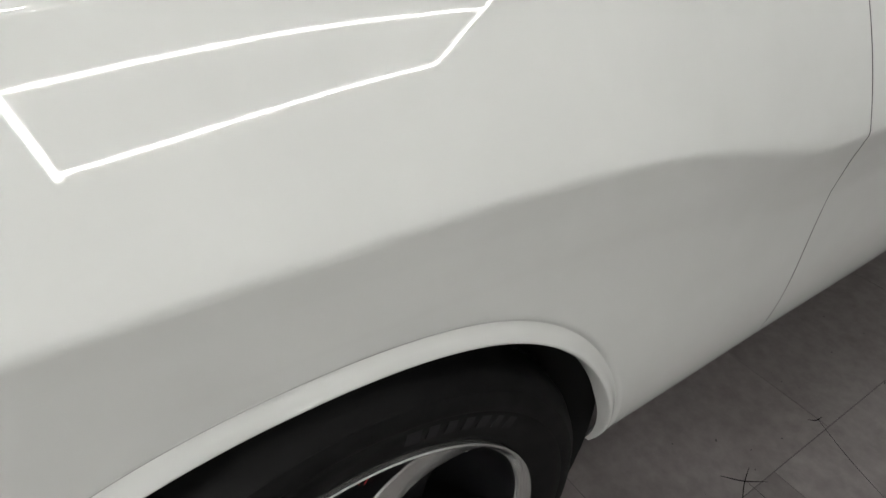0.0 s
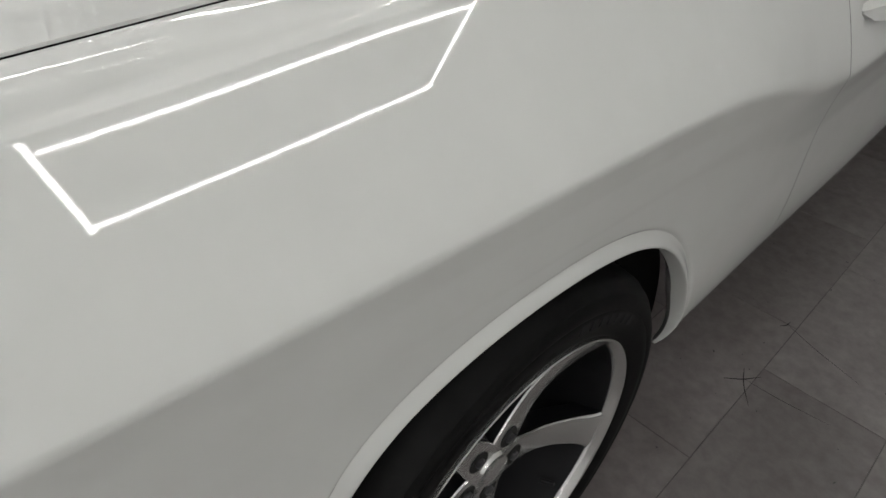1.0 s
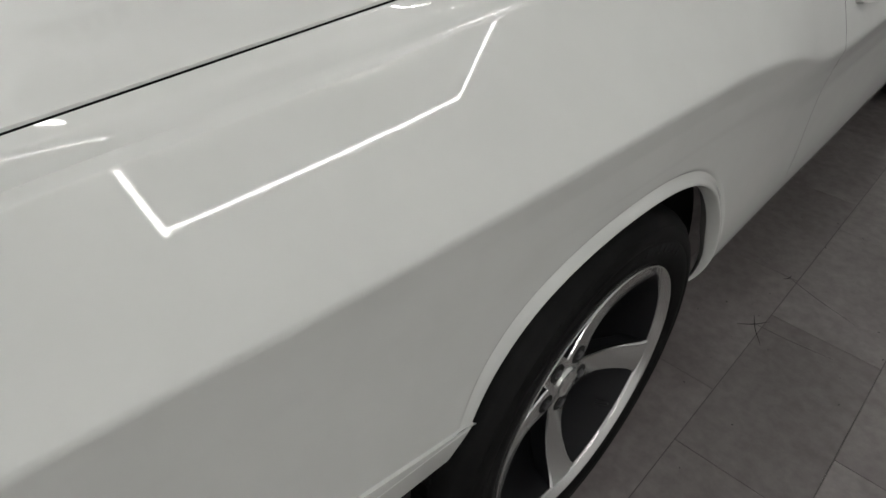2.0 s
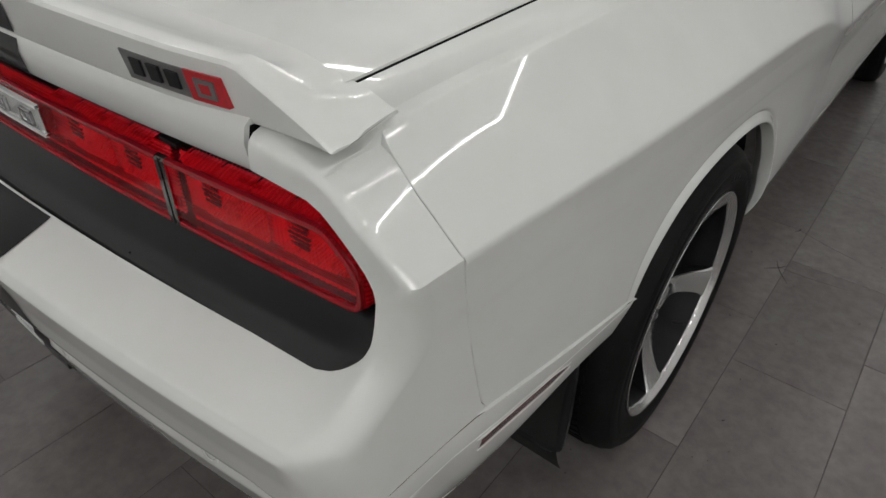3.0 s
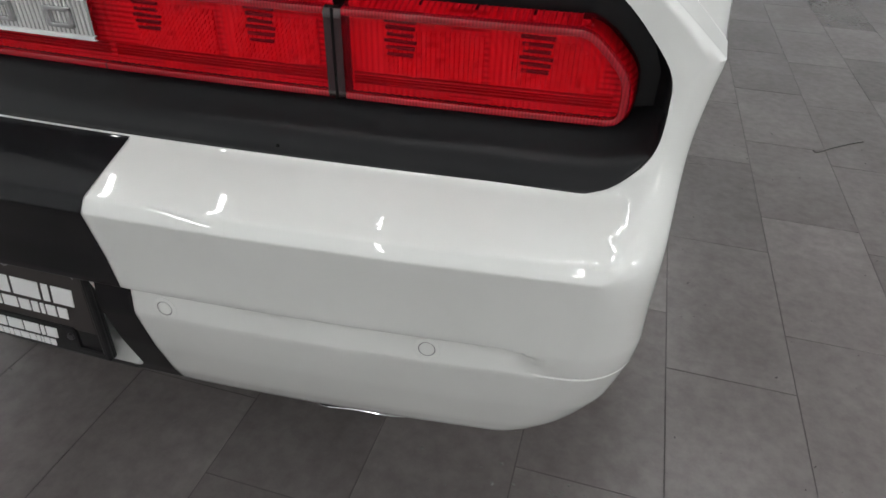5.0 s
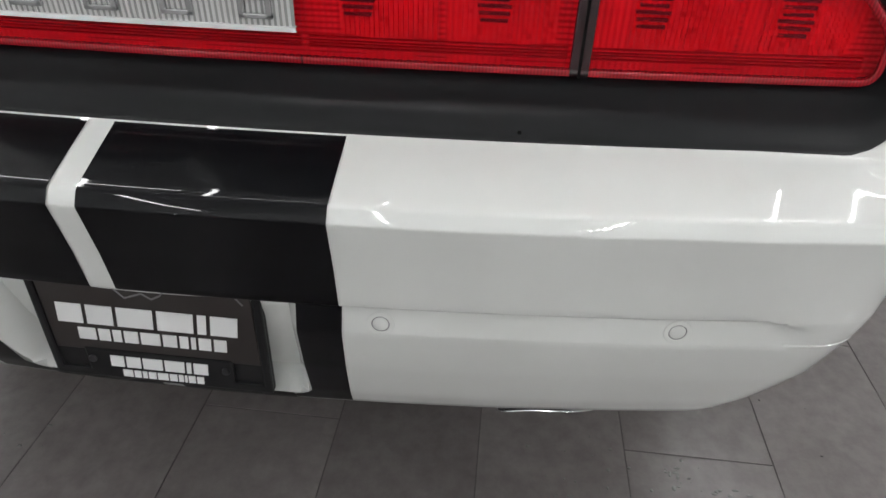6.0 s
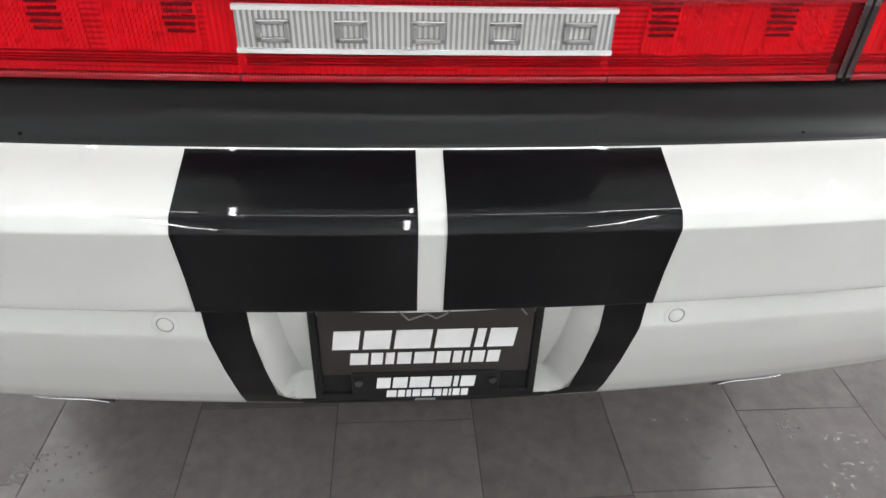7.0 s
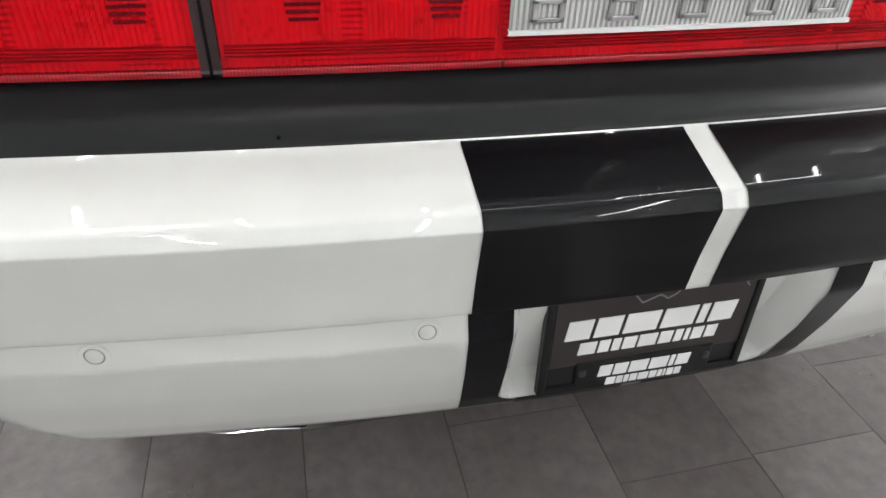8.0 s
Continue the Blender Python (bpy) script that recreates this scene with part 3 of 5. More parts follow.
def stripes(side):
    off = 0.0012
    bm = bmesh.new()
    up = [r[0] for r in refine(BUMPER, 0.012) if 0.637 <= r[0] <= 0.798] + [0.7987]
    grid(bm, [[Vector((x, bumper_y(x, z) - off, z + off * 0.7)) for x in span(0.0145, 0.257, 30)] for z in up])
    low = span(0.412, 0.634, 30)
    grid(bm, [[Vector((x, bumper_y(x, z) - off, z)) for x in span(pocket_half(z) + 0.002, 0.257 - 0.012 * (0.634 - z) / 0.22, 10)] for z in low])
    grid(bm, [[Vector((x, bumper_y(x, z) - off, z)) for x in span(0.0145, pocket_half(0.43) + 0.004, 12)] for z in span(0.408, 0.433, 5)])
    for v in bm.verts:
        v.co.x *= side
    return part("stripe", bm, vinyl, bumper, "gloss black vinyl stripe", sharp="recalc")


stripes(1)
stripes(-1)


def lamp_y(x):
    return -0.876 + 0.062 * x * x


def tail_panel():
    """Black panel behind and under the tail lamps."""
    bm = bmesh.new()
    prof = [(0.7955, -0.052), (0.7985, -0.050), (0.8005, -0.049), (0.802, -0.0475), (0.804, -0.045), (0.808, -0.0415), (0.814, -0.0365), (0.819, -0.0315), (0.822, -0.0275), (0.8245, -0.023), (0.831, -0.0115), (0.8385, -0.001), (0.846, 0.008), (0.852, 0.015), (0.858, 0.035), (0.90, 0.038), (0.93, 0.04), (0.96, 0.04), (0.985, 0.042), (1.0, 0.045)]
    rows = []
    for z, dy in prof:
        xm = line_table(OPENING, z) + 0.001
        rim = bumper_y(xm, z, PILLAR) + 0.004
        row = [Vector((x, lamp_y(x) + dy, z)) for x in span(0, xm - 0.012, 60)]
        deep = row[-1].y
        row += [Vector((xm - 0.004, deep + (rim - deep) * 0.15, z)), Vector((xm, deep + (rim - deep) * 0.4, z)), Vector((xm + 0.001, rim, z))]
        for p in row:
            p.z += 0.020 * smooth01((p.x - 0.765) / 0.075) * (1 - smooth01((p.z - 0.80) / 0.11))
        rows.append(row)
    grid(bm, rows)
    mirrored(bm)
    return part("tail_panel", bm, plastic, car, "matt black plastic panel", sharp="recalc")


tail_panel()


LENS_TOP = 0.947
CUT = [(0.850, 0.768), (0.853, 0.778), (0.858, 0.7835), (0.866, 0.7868), (0.880, 0.787), (0.897, 0.785), (0.906, 0.781), (0.914, 0.7755), (0.928, 0.762), (0.939, 0.750), (0.944, 0.742), (0.947, 0.732)]


def lens(x0, x1, cut=False, off=0.0, n=24, z0=0.850, z1=LENS_TOP, depth=0.03):
    """Front skin of a lamp with turned lower, upper and outer edges."""
    bm = bmesh.new()
    prof = [(0.0, depth), (0.0, 0.008), (0.015, 0.002), (0.05, 0.0)] + [(f, 0.0) for f in span(0.12, 0.88, 12)] + [(0.95, 0.0), (0.985, 0.002), (1.0, 0.008)]
    rows = []
    for f, dy in prof:
        row = []
        z = z0 + (z1 - z0) * f
        xe = line_table(CUT, z) if cut else x1
        for x in span(x0, xe, n):
            row.append(Vector((x, lamp_y(x) + dy - off, z)))
        if cut:
            e = row[-1]
            row += [e + Vector((0.003, 0.003, 0)), e + Vector((0.005, 0.012, 0)), e + Vector((0.008, max(0.034 - dy, 0.013), 0.004))]
        rows.append(row)
    grid(bm, rows)
    return bm


def lens_rim(x0, x1, cut, w=0.0085):
    """Moulded rim that frames a lens."""
    if cut:
        path = [(x0, 0.8505), (0.70, 0.8505)] + [(x, max(z, 0.8505)) for z, x in CUT] + [(0.70, LENS_TOP), (x0, LENS_TOP)]
        fine = []
        for (ax, az), (bx, bz) in zip(path, path[1:]):
            m = max(1, int(math.hypot(bx - ax, bz - az) / 0.012))
            fine += [(ax + (bx - ax) * k / m, az + (bz - az) * k / m) for k in range(m)]
        runs = [fine + [path[-1]]]
    else:
        runs = [[(x, 0.8505) for x in span(x0, x1, 24)], [(x, LENS_TOP) for x in span(x1, x0, 24)]]
    bm = bmesh.new()
    for run in runs:
        rows = []
        for k, (px, pz) in enumerate(run):
            (ax, az), (bx, bz) = run[max(0, k - 1)], run[min(len(run) - 1, k + 1)]
            ln = math.hypot(bx - ax, bz - az) or 1.0
            nx, nz = -(bz - az) / ln, (bx - ax) / ln
            rows.append([Vector((px + nx * q, lamp_y(px) - h, pz + nz * q)) for q, h in ((-0.0005, -0.004), (0.001, 0.0012), (0.002, 0.0018), (w - 0.002, 0.0018), (w - 0.0008, 0.0012), (w, -0.001))])
        grid(bm, rows)
    return bm


def comb(x, z):
    """A short comb of level dark bars inside the lamp."""
    bm = bmesh.new()
    for i in range(6):
        box(bm, (0.034 - 0.003 * (i % 3), 0.004, 0.0032), pose(x, lamp_y(x) + 0.015, z - 0.0068 * i), 0.0)
    return bm


def reflector(x0, x1, cut):
    """Stepped reflector behind the lens: upright ridges, with level steps in two fields."""
    bm = bmesh.new()
    n = int(abs(x1 - x0) / 0.0022)
    rows = []
    for i, z in enumerate(v for q in range(20) for v in (0.848 + 0.0051 * q, 0.848 + 0.0051 * q + 0.0044)):
        row = []
        xe = line_table(CUT, z) + 0.004 if cut else x1
        for k, x in enumerate(span(x0, xe, n)):
            row.append(Vector((x, lamp_y(x) + 0.019 + 0.0008 * (k % 4 in (0, 1)) + (0.0034 if i % 2 else 0.0), z)))
        rows.append(row)
    grid(bm, rows)
    return bm


def cells(x0, x1, cut):
    """Small bright prisms in rows behind the lens, tilted up, with fine gaps between them."""
    bm = bmesh.new()
    pick = random.Random(5)
    for r in range(9):
        z = 0.8785 + 0.0054 * r
        xe = min(x1, line_table(CUT, z + 0.004) - 0.030) if cut else x1 - 0.012
        n = int((xe - x0 - 0.014) / 0.0050)
        for k in range(n):
            x = x0 + 0.014 + 0.0050 * k
            share = (x - x0) / (x1 - x0)
            if share < 0.13 or 0.49 < share < 0.57:
                continue
            w, h, sag = 0.0041, 0.0045, 0.0012 * math.sin(k * 0.42)
            y = lamp_y(x) + 0.0130 + pick.uniform(0, 0.0012)
            q = [(x, y, z + sag), (x + w, y, z + sag), (x + w, y + 0.0046, z + h + sag), (x, y + 0.0046, z + h + sag)]
            f = [bm.verts.new(p) for p in q]
            b = [bm.verts.new((px, lamp_y(x) + 0.0195, pz)) for px, py, pz in q]
            bm.faces.new(f)
            for i in range(4):
                bm.faces.new((f[i], b[i], b[(i + 1) % 4], f[(i + 1) % 4]))
    return bm


def upper_reflector(x0, x1):
    """Row of bright slanting ribs under the clear upper strip, with dark gaps between them."""
    bm = bmesh.new()
    n = int((x1 - x0) / 0.0064)
    for k in range(n):
        x = x0 + 0.0064 * k
        wide = 0.0060 if k % 9 else 0.0030
        rows = []
        for dz, dy in ((0.0005, 0.010), (0.0035, 0.015), (0.0070, 0.024), (0.0085, 0.030)):
            rows.append([Vector((px, lamp_y(px) + dy + back, LENS_TOP - 0.003 + dz)) for px, back in ((x, 0.004), (x + 0.0008, 0.0), (x + wide - 0.0008, 0.0), (x + wide, 0.004))])
        grid(bm, rows)
    return bm


def level_ridge(x0, x1, z, h):
    bm = bmesh.new()
    grid(bm, [[Vector((x, lamp_y(x) + dy, z + dz)) for x in span(x0, x1, 30)] for dz, dy in ((-h, 0.0195), (-h * 0.5, 0.016), (h * 0.5, 0.016), (h, 0.0195))])
    return bm


def tail_lamp(side):
    ob = new("tail_lamp", None)
    ob.parent = car
    ob["label"] = "wide red tail lamp"

    def put(nm, bm, mat, parent, label, smooth=True):
        if side < 0:
            for v in bm.verts:
                v.co.x = -v.co.x
        return part(nm, bm, mat, parent, label, smooth=smooth, sharp="recalc")

    for nm, x0, x1, c in (("outer_lens", 0.4935, 0.787, True), ("inner_lens", 0.2005, 0.4765, False)):
        put(nm, lens(x0, x1, cut=c, n=30), red_lens, ob, "glossy red fluted lens")
        put("lens_rim", lens_rim(x0 + 0.001, x1 - 0.001, c), red_rim, ob, "paler red ribbed rim")
        bm = bmesh.new()
        grid(bm, [[Vector((x, lamp_y(x) + dy, z)) for x in span(x0, (0.738 if c else x1) + 0.35 * (dy - 0.008) * c, 24)] for z, dy in ((LENS_TOP, 0.008), (0.9495, 0.013), (0.9555, 0.021))])
        put("upper_lens", bm, red_lens, ob, "clear red upper strip")
        put("upper_reflector", upper_reflector(x0 + 0.012, 0.735 if c else x1 - 0.030), silver_red, ob, "bright red ribbed shelf above the lens")
        tagged(put("prisms", cells(x0, x1, c), prism_red, ob, "rows of small bright red prisms", smooth=False), kind="stuff")
        put("reflector", reflector(x0, x1, c), silver_red, ob, "ridged reflector behind the lens")
        for z, h in ((0.8640, 0.0009), (0.8672, 0.0014), (0.8706, 0.0007), (0.8745, 0.0010)):
            put("level_ridge", level_ridge(x0 + 0.004, x1 - 0.012 * c - 0.004, z, h), red_plain, ob, "thin dark red level ridge inside the lens")
    bm = bmesh.new()
    skirt = []
    for z in span(0.852, 0.947, 40):
        x = line_table(CUT, z)
        skirt.append([Vector((x + dx, lamp_y(x) + dy, z + dz)) for dx, dy, dz in ((-0.001, 0.004, 0.0), (0.002, 0.010, 0.0), (0.004, 0.018, 0.001), (0.006, 0.026, 0.001), (0.006, 0.034, 0.001))])
    grid(bm, skirt)
    put("lamp_side", bm, silver_red, ob, "bright red ribbed side of the lamp")
    bm = lens(0.4755, 0.4945, off=0.0022, n=4)
    put("divider", bm, smoke, ob, "smoked black divider between the lenses")
    bm = bmesh.new()
    grid(bm, [[Vector((x, lamp_y(x) - 0.0026, z)) for x in (0.4835, 0.4865)] for z in span(0.850, 0.946, 8)])
    put("divider_line", bm, seam_black, ob, "black line in the divider")
    for x, z in ((0.258, 0.934), (0.395, 0.934), (0.550, 0.934), (0.690, 0.930)):
        put("reflector_comb", comb(x, z), dark_red, ob, "dark level bars inside the lens", smooth=False)
    for x, w in ((0.484, 0.036),):
        bm = bmesh.new()
        box(bm, (w, 0.010, 0.007), pose(x, lamp_y(x) + 0.020, 0.958), 0.0015)
        put("bracket", bm, plastic, ob, "black bracket above the lens", smooth=False)
    return ob


tail_lamp(1)
tail_lamp(-1)
bm = lens(-0.2, 0.2, off=-0.001, n=40)
centre = part("centre_lamp", bm, red_lens, car, "red centre lamp with a clear name panel", sharp="recalc")
tagged(part("prisms", cells(-0.2, 0.2, False), prism_red, centre, "rows of small bright red prisms", smooth=False), kind="stuff")
part("reflector", reflector(-0.2, 0.2, False), silver_red, centre, "ridged reflector behind the lens", sharp="recalc")
for rz, rh in ((0.8640, 0.0009), (0.8672, 0.0014), (0.8706, 0.0007), (0.8745, 0.0010)):
    part("level_ridge", level_ridge(-0.196, 0.196, rz, rh), red_plain, centre, "thin dark red level ridge inside the lens", sharp="recalc")
part("lens_rim", lens_rim(-0.2, 0.2, False), red_rim, centre, "paler red ribbed rim", sharp="recalc")
bm = bmesh.new()
grid(bm, [[Vector((x, lamp_y(x) + dy, z)) for x in span(-0.2, 0.2, 40)] for z, dy in ((LENS_TOP, 0.008), (0.9495, 0.013), (0.9555, 0.021))])
part("upper_lens", bm, red_lens, centre, "clear red upper strip", sharp="recalc")
bm = bmesh.new()
grid(bm, [[Vector((x, lamp_y(x) + dy, z)) for x in span(-0.198, 0.198, 40)] for z, dy in ((0.884, 0.0), (0.886, -0.003), (0.93, -0.001), (0.932, 0.002))])
part("clear_panel", bm, clear_dark, centre, "clear ribbed panel with raised letters", sharp="recalc")
for zz in (0.8865, 0.9305):
    bm = bmesh.new()
    grid(bm, [[Vector((x, lamp_y(x) + dy, zz + dz)) for x in span(-0.199, 0.199, 40)] for dz, dy in ((-0.0028, 0.0), (-0.0022, -0.006), (0.0022, -0.006), (0.0028, 0.0))])
    part("panel_frame", bm, white_print, centre, "thin white frame", sharp="recalc")


def lid_z(x, y):
    return lerp_table(GZ, y) + 0.004 * (1 - (x / 0.715) ** 2)


def deck():
    lid = new("boot_lid", None)
    lid.parent = car
    bm = bmesh.new()
    zt = lid_z
    ys = span(-0.765, 0.30, 24)
    grid(bm, [[Vector((x, y, zt(x, y))) for x in span(0, 0.7085, 30)] + [Vector((0.7095, y, zt(0.709, y) - 0.0015)), Vector((0.7095, y, zt(0.709, y) - 0.03))] for y in ys])
    # rear edge of the lid
    edge = [(0.989, 0.012), (0.990, 0.0), (0.996, -0.006), (1.026, -0.010), (1.042, -0.006), (1.050, 0.004), (1.062, 0.05)]
    grid(bm, [[Vector((x, lamp_y(x) - 0.008 + dy, z)) for x in span(0, 0.6712, 30)] for z, dy in edge])
    grid(bm, [[Vector((0.6712, lamp_y(0.6712) - 0.008 + dy + e, z)) for e in (0, 0.03)] for z, dy in edge])
    mirrored(bm)
    part("skin", bm, paint, lid, sharp="recalc")
    return lid


lid = deck()


def spoiler_section(x):
    d = min(1.0, max(0.0, (x - 0.665) / 0.102))
    c = smooth01((x - 0.60) / 0.09)
    top = 1.106 - 0.004 * (x / 0.66) ** 2 - 0.061 * d
    bottom = 1.042 - 0.0055 * d
    yb = lamp_y(x) - 0.014 + 0.012 * smooth01((x - 0.55) / 0.2)
    yt = yb - 0.004 * (1 - d)
    yf = -0.740 - 0.015 * c
    front = lid_z(min(x, 0.715), yf) + 0.0025 - 0.009 * d - 0.009 * smooth01((x - 0.722) / 0.045)
    mid = (yt + yf) / 2
    return [(yf + 0.003, front - 0.012 * (1 - d) - 0.004 * d), (mid, bottom + 0.006 - 0.002 * d), (yb + 0.02, bottom + 0.001), (yb + 0.003, bottom), (yb, bottom + 0.006 * (1 - d) + 0.001), (yt - 0.001, top - 0.005 + 0.0035 * d), (yt + 0.002, top - 0.001 + 0.0005 * d), (yt + 0.007, top),
            (yt + 0.03, top - 0.003 * (1 - d) - 0.001 * d), (mid, top + (front - top) * (0.62 - 0.1 * d)), (yf - 0.02, top + (front - top) * (0.93 - 0.09 * d)), (yf, front)]


def spoiler():
    bm = bmesh.new()
    rows = [[Vector((x, py, pz)) for py, pz in spoiler_section(x)] for x in span(0, 0.767, 64)]
    grid(bm, rows)
    bm.verts.ensure_lookup_table()
    bm.faces.new([v for v in bm.verts][-len(rows[-1]):])
    mirrored(bm)
    return part("spoiler", bm, paint, car, sharp="recalc")


wing = spoiler()


# ---- wheels ----
def wheel(y, side):
    w = new("wheel", None)
    w.parent = car
    w.location = (0.918 * side, y, 0.368)
    w.rotation_euler = (0, -0.012 if side > 0 else 0.012, 0 if side > 0 else math.pi)
    bm = bmesh.new()
    ring(bm, [(-0.010, 0.266), (-0.004, 0.2715), (0.001, 0.283), (0.0045, 0.303), (0.0055, 0.315), (0.0035, 0.3185), (0.0045, 0.323), (0.0030, 0.334), (-0.001, 0.3415), (-0.0035, 0.3425), (-0.012, 0.355), (-0.028, 0.3635), (-0.05, 0.3665), (-0.12, 0.368), (-0.19, 0.3665), (-0.225, 0.358), (-0.245, 0.335), (-0.245, 0.27)], steps=96)
    part("tyre", bm, rubber, w, "black rubber tyre", sharp="recalc")
    bm = bmesh.new()
    ring(bm, [(-0.24, 0.238), (-0.10, 0.243), (-0.045, 0.2515), (-0.016, 0.2545)], steps=96)
    part("barrel", bm, dark_alloy, w, "dark inner barrel", sharp="recalc")
    bm = bmesh.new()
    ring(bm, [(-0.018, 0.2540), (-0.0125, 0.2545), (-0.0105, 0.2560), (-0.003, 0.2625), (0.0, 0.2645), (0.0012, 0.2665), (0.0, 0.2685), (-0.012, 0.2690)], steps=96)
    part("rim", bm, alloy, w, "bright machined alloy rim", sharp="recalc")
    for i in range(5):
        a = math.radians(52 - 90 + 72 * i)
        pr = [(0.030, 0.030, -0.058), (0.045, 0.0335, -0.0585), (0.060, 0.0330, -0.0590), (0.075, 0.0300, -0.0595), (0.092, 0.0270, -0.0598), (0.115, 0.0250, -0.0590), (0.14, 0.0250, -0.0560), (0.165, 0.0260, -0.0505), (0.19, 0.0280, -0.0430), (0.21, 0.0300, -0.0355), (0.228, 0.0325, -0.0275), (0.241, 0.0355, -0.0205), (0.250, 0.040, -0.0155), (0.256, 0.046, -0.0125)]
        m = Matrix.Rotation(a, 4, "X")
        bm, flank = bmesh.new(), bmesh.new()
        grid(bm, [[m @ Vector((px + dx, q, r)) for dx, q in ((-0.004, -hw), (-0.001, -hw + 0.0015), (0, -hw + 0.004), (0, hw - 0.004), (-0.001, hw - 0.0015), (-0.004, hw))] for r, hw, px in pr])
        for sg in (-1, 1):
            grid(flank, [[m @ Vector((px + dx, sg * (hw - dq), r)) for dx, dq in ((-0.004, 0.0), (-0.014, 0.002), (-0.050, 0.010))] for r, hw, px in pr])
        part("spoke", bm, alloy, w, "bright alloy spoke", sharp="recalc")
        # flanks are silver too; their shade is put into the darker material
        part("spoke_flank", flank, dark_alloy, w, "side of a spoke, its shade put into the colour", sharp="recalc")
    bm = bmesh.new()
    ring(bm, [(-0.09, 0.056), (-0.063, 0.054), (-0.0595, 0.051), (-0.0590, 0.034), (-0.053, 0.030), (-0.051, 0.0)], steps=40)
    part("hub", bm, alloy, w, "round alloy hub", sharp="recalc")
    bm = bmesh.new()
    ring(bm, [(-0.12, 0.06), (-0.12, 0.175), (-0.145, 0.175), (-0.145, 0.06)], steps=64)
    part("brake_disc", bm, disc_dark, w, "dark grey steel brake disc", sharp="recalc")
    bm = bmesh.new()
    rows = [[Vector((dx, r * math.cos(a), r * math.sin(a))) for dx, r in ((-0.17, 0.115), (-0.093, 0.115), (-0.087, 0.122), (-0.087, 0.168), (-0.095, 0.178), (-0.17, 0.178))] for a in span(math.radians(26), math.radians(62), 14)]
    grid(bm, rows)
    part("brake_caliper", bm, red_paint, w, "red brake caliper", sharp="recalc")
    for i in range(5):
        an = math.radians(52 + 72 * i)
        bm = bmesh.new()
        m = Matrix.Translation((-0.0585, 0.057 * math.cos(an), 0.057 * math.sin(an)))
        # no hole is cut; a black disc paints the shade of the recess
        ring(bm, [(0.0002, 0.0195), (0.0012, 0.0188), (0.0010, 0.0)], m, 20)
        part("lug_hole", bm, liner, w, "black disc round a lug, a recess's shade put into its colour", sharp="recalc")
        bm = bmesh.new()
        ring(bm, [(0.0005, 0.0098), (0.0035, 0.0096), (0.0060, 0.007), (0.0068, 0.0)], m, 6)
        part("lug_nut", bm, steel, w, "bright lug nut", sharp="recalc")
    bm = bmesh.new()
    ring(bm, [(-0.057, 0.029), (-0.0495, 0.028), (-0.0475, 0.024), (-0.0475, 0.0)], steps=32)
    part("centre_cap", bm, alloy, w, "round silver centre cap", sharp="recalc")
    bm = bmesh.new()
    an = math.radians(-49.5)
    ring(bm, [(-0.02, 0.0045), (0.006, 0.0042), (0.008, 0.0)], Matrix.Translation((-0.030, 0.226 * math.cos(an), 0.226 * math.sin(an))) @ Matrix.Rotation(0.5, 4, "Z"), 14)
    part("valve", bm, disc_dark, w, "small dark metal tyre valve", sharp="recalc")
    bm = bmesh.new()
    for i in range(84):
        an = 2 * math.pi * i / 84
        m = Matrix.Rotation(an, 4, "X")
        for px in (-0.075, -0.12, -0.165):
            box(bm, (0.036, 0.020, 0.006), m @ pose(px, 0.006, 0.3665, 0, 0, 12), 0.0)
    part("tread", bm, rubber, w, "blocks of tyre tread", smooth=False)
    for i, wd in enumerate((0.030, 0.022, 0.022, 0.022, 0.026, 0.020, 0.024)):
        bm = bmesh.new()
        m = Matrix.Rotation(math.radians(76 - 4.6 * i) - math.pi / 2, 4, "X")
        box(bm, (0.0014, wd * 0.62, 0.017), m @ pose(0.0048, 0, 0.306), 0.0)
        part("sidewall_mark", bm, mark_grey, w, "faint raised grey mark on the sidewall", smooth=False)
    bm = bmesh.new()
    ring(bm, [(-0.17, 0.0), (-0.17, 0.243)], steps=40)
    part("inner_barrel", bm, liner, w, "dark wheel inside", sharp="recalc")
    return w


for wy in (0.0, FWY):
    for sd in (1, -1):
        wheel(wy, sd)


def wheel_well(y, side):
    bm = bmesh.new()
    rows = [[Vector((x * side, y + (AR + 0.01) * math.cos(a), WZ + (AR + 0.01) * math.sin(a))) for x in (0.50, 0.86)] for a in span(math.pi + 0.5, -0.5, 40)]
    grid(bm, rows)
    grid(bm, [[Vector((0.5 * side, y + f * (AR + 0.01) * math.cos(a), WZ + f * (AR + 0.01) * math.sin(a))) for f in (0.0, 1.0)] for a in span(math.pi + 0.5, -0.5, 40)])
    return part("wheel_liner", bm, liner, car, "black wheel housing")


for wy in (WY, FWY):
    for sd in (1, -1):
        wheel_well(wy, sd)


doors = {}


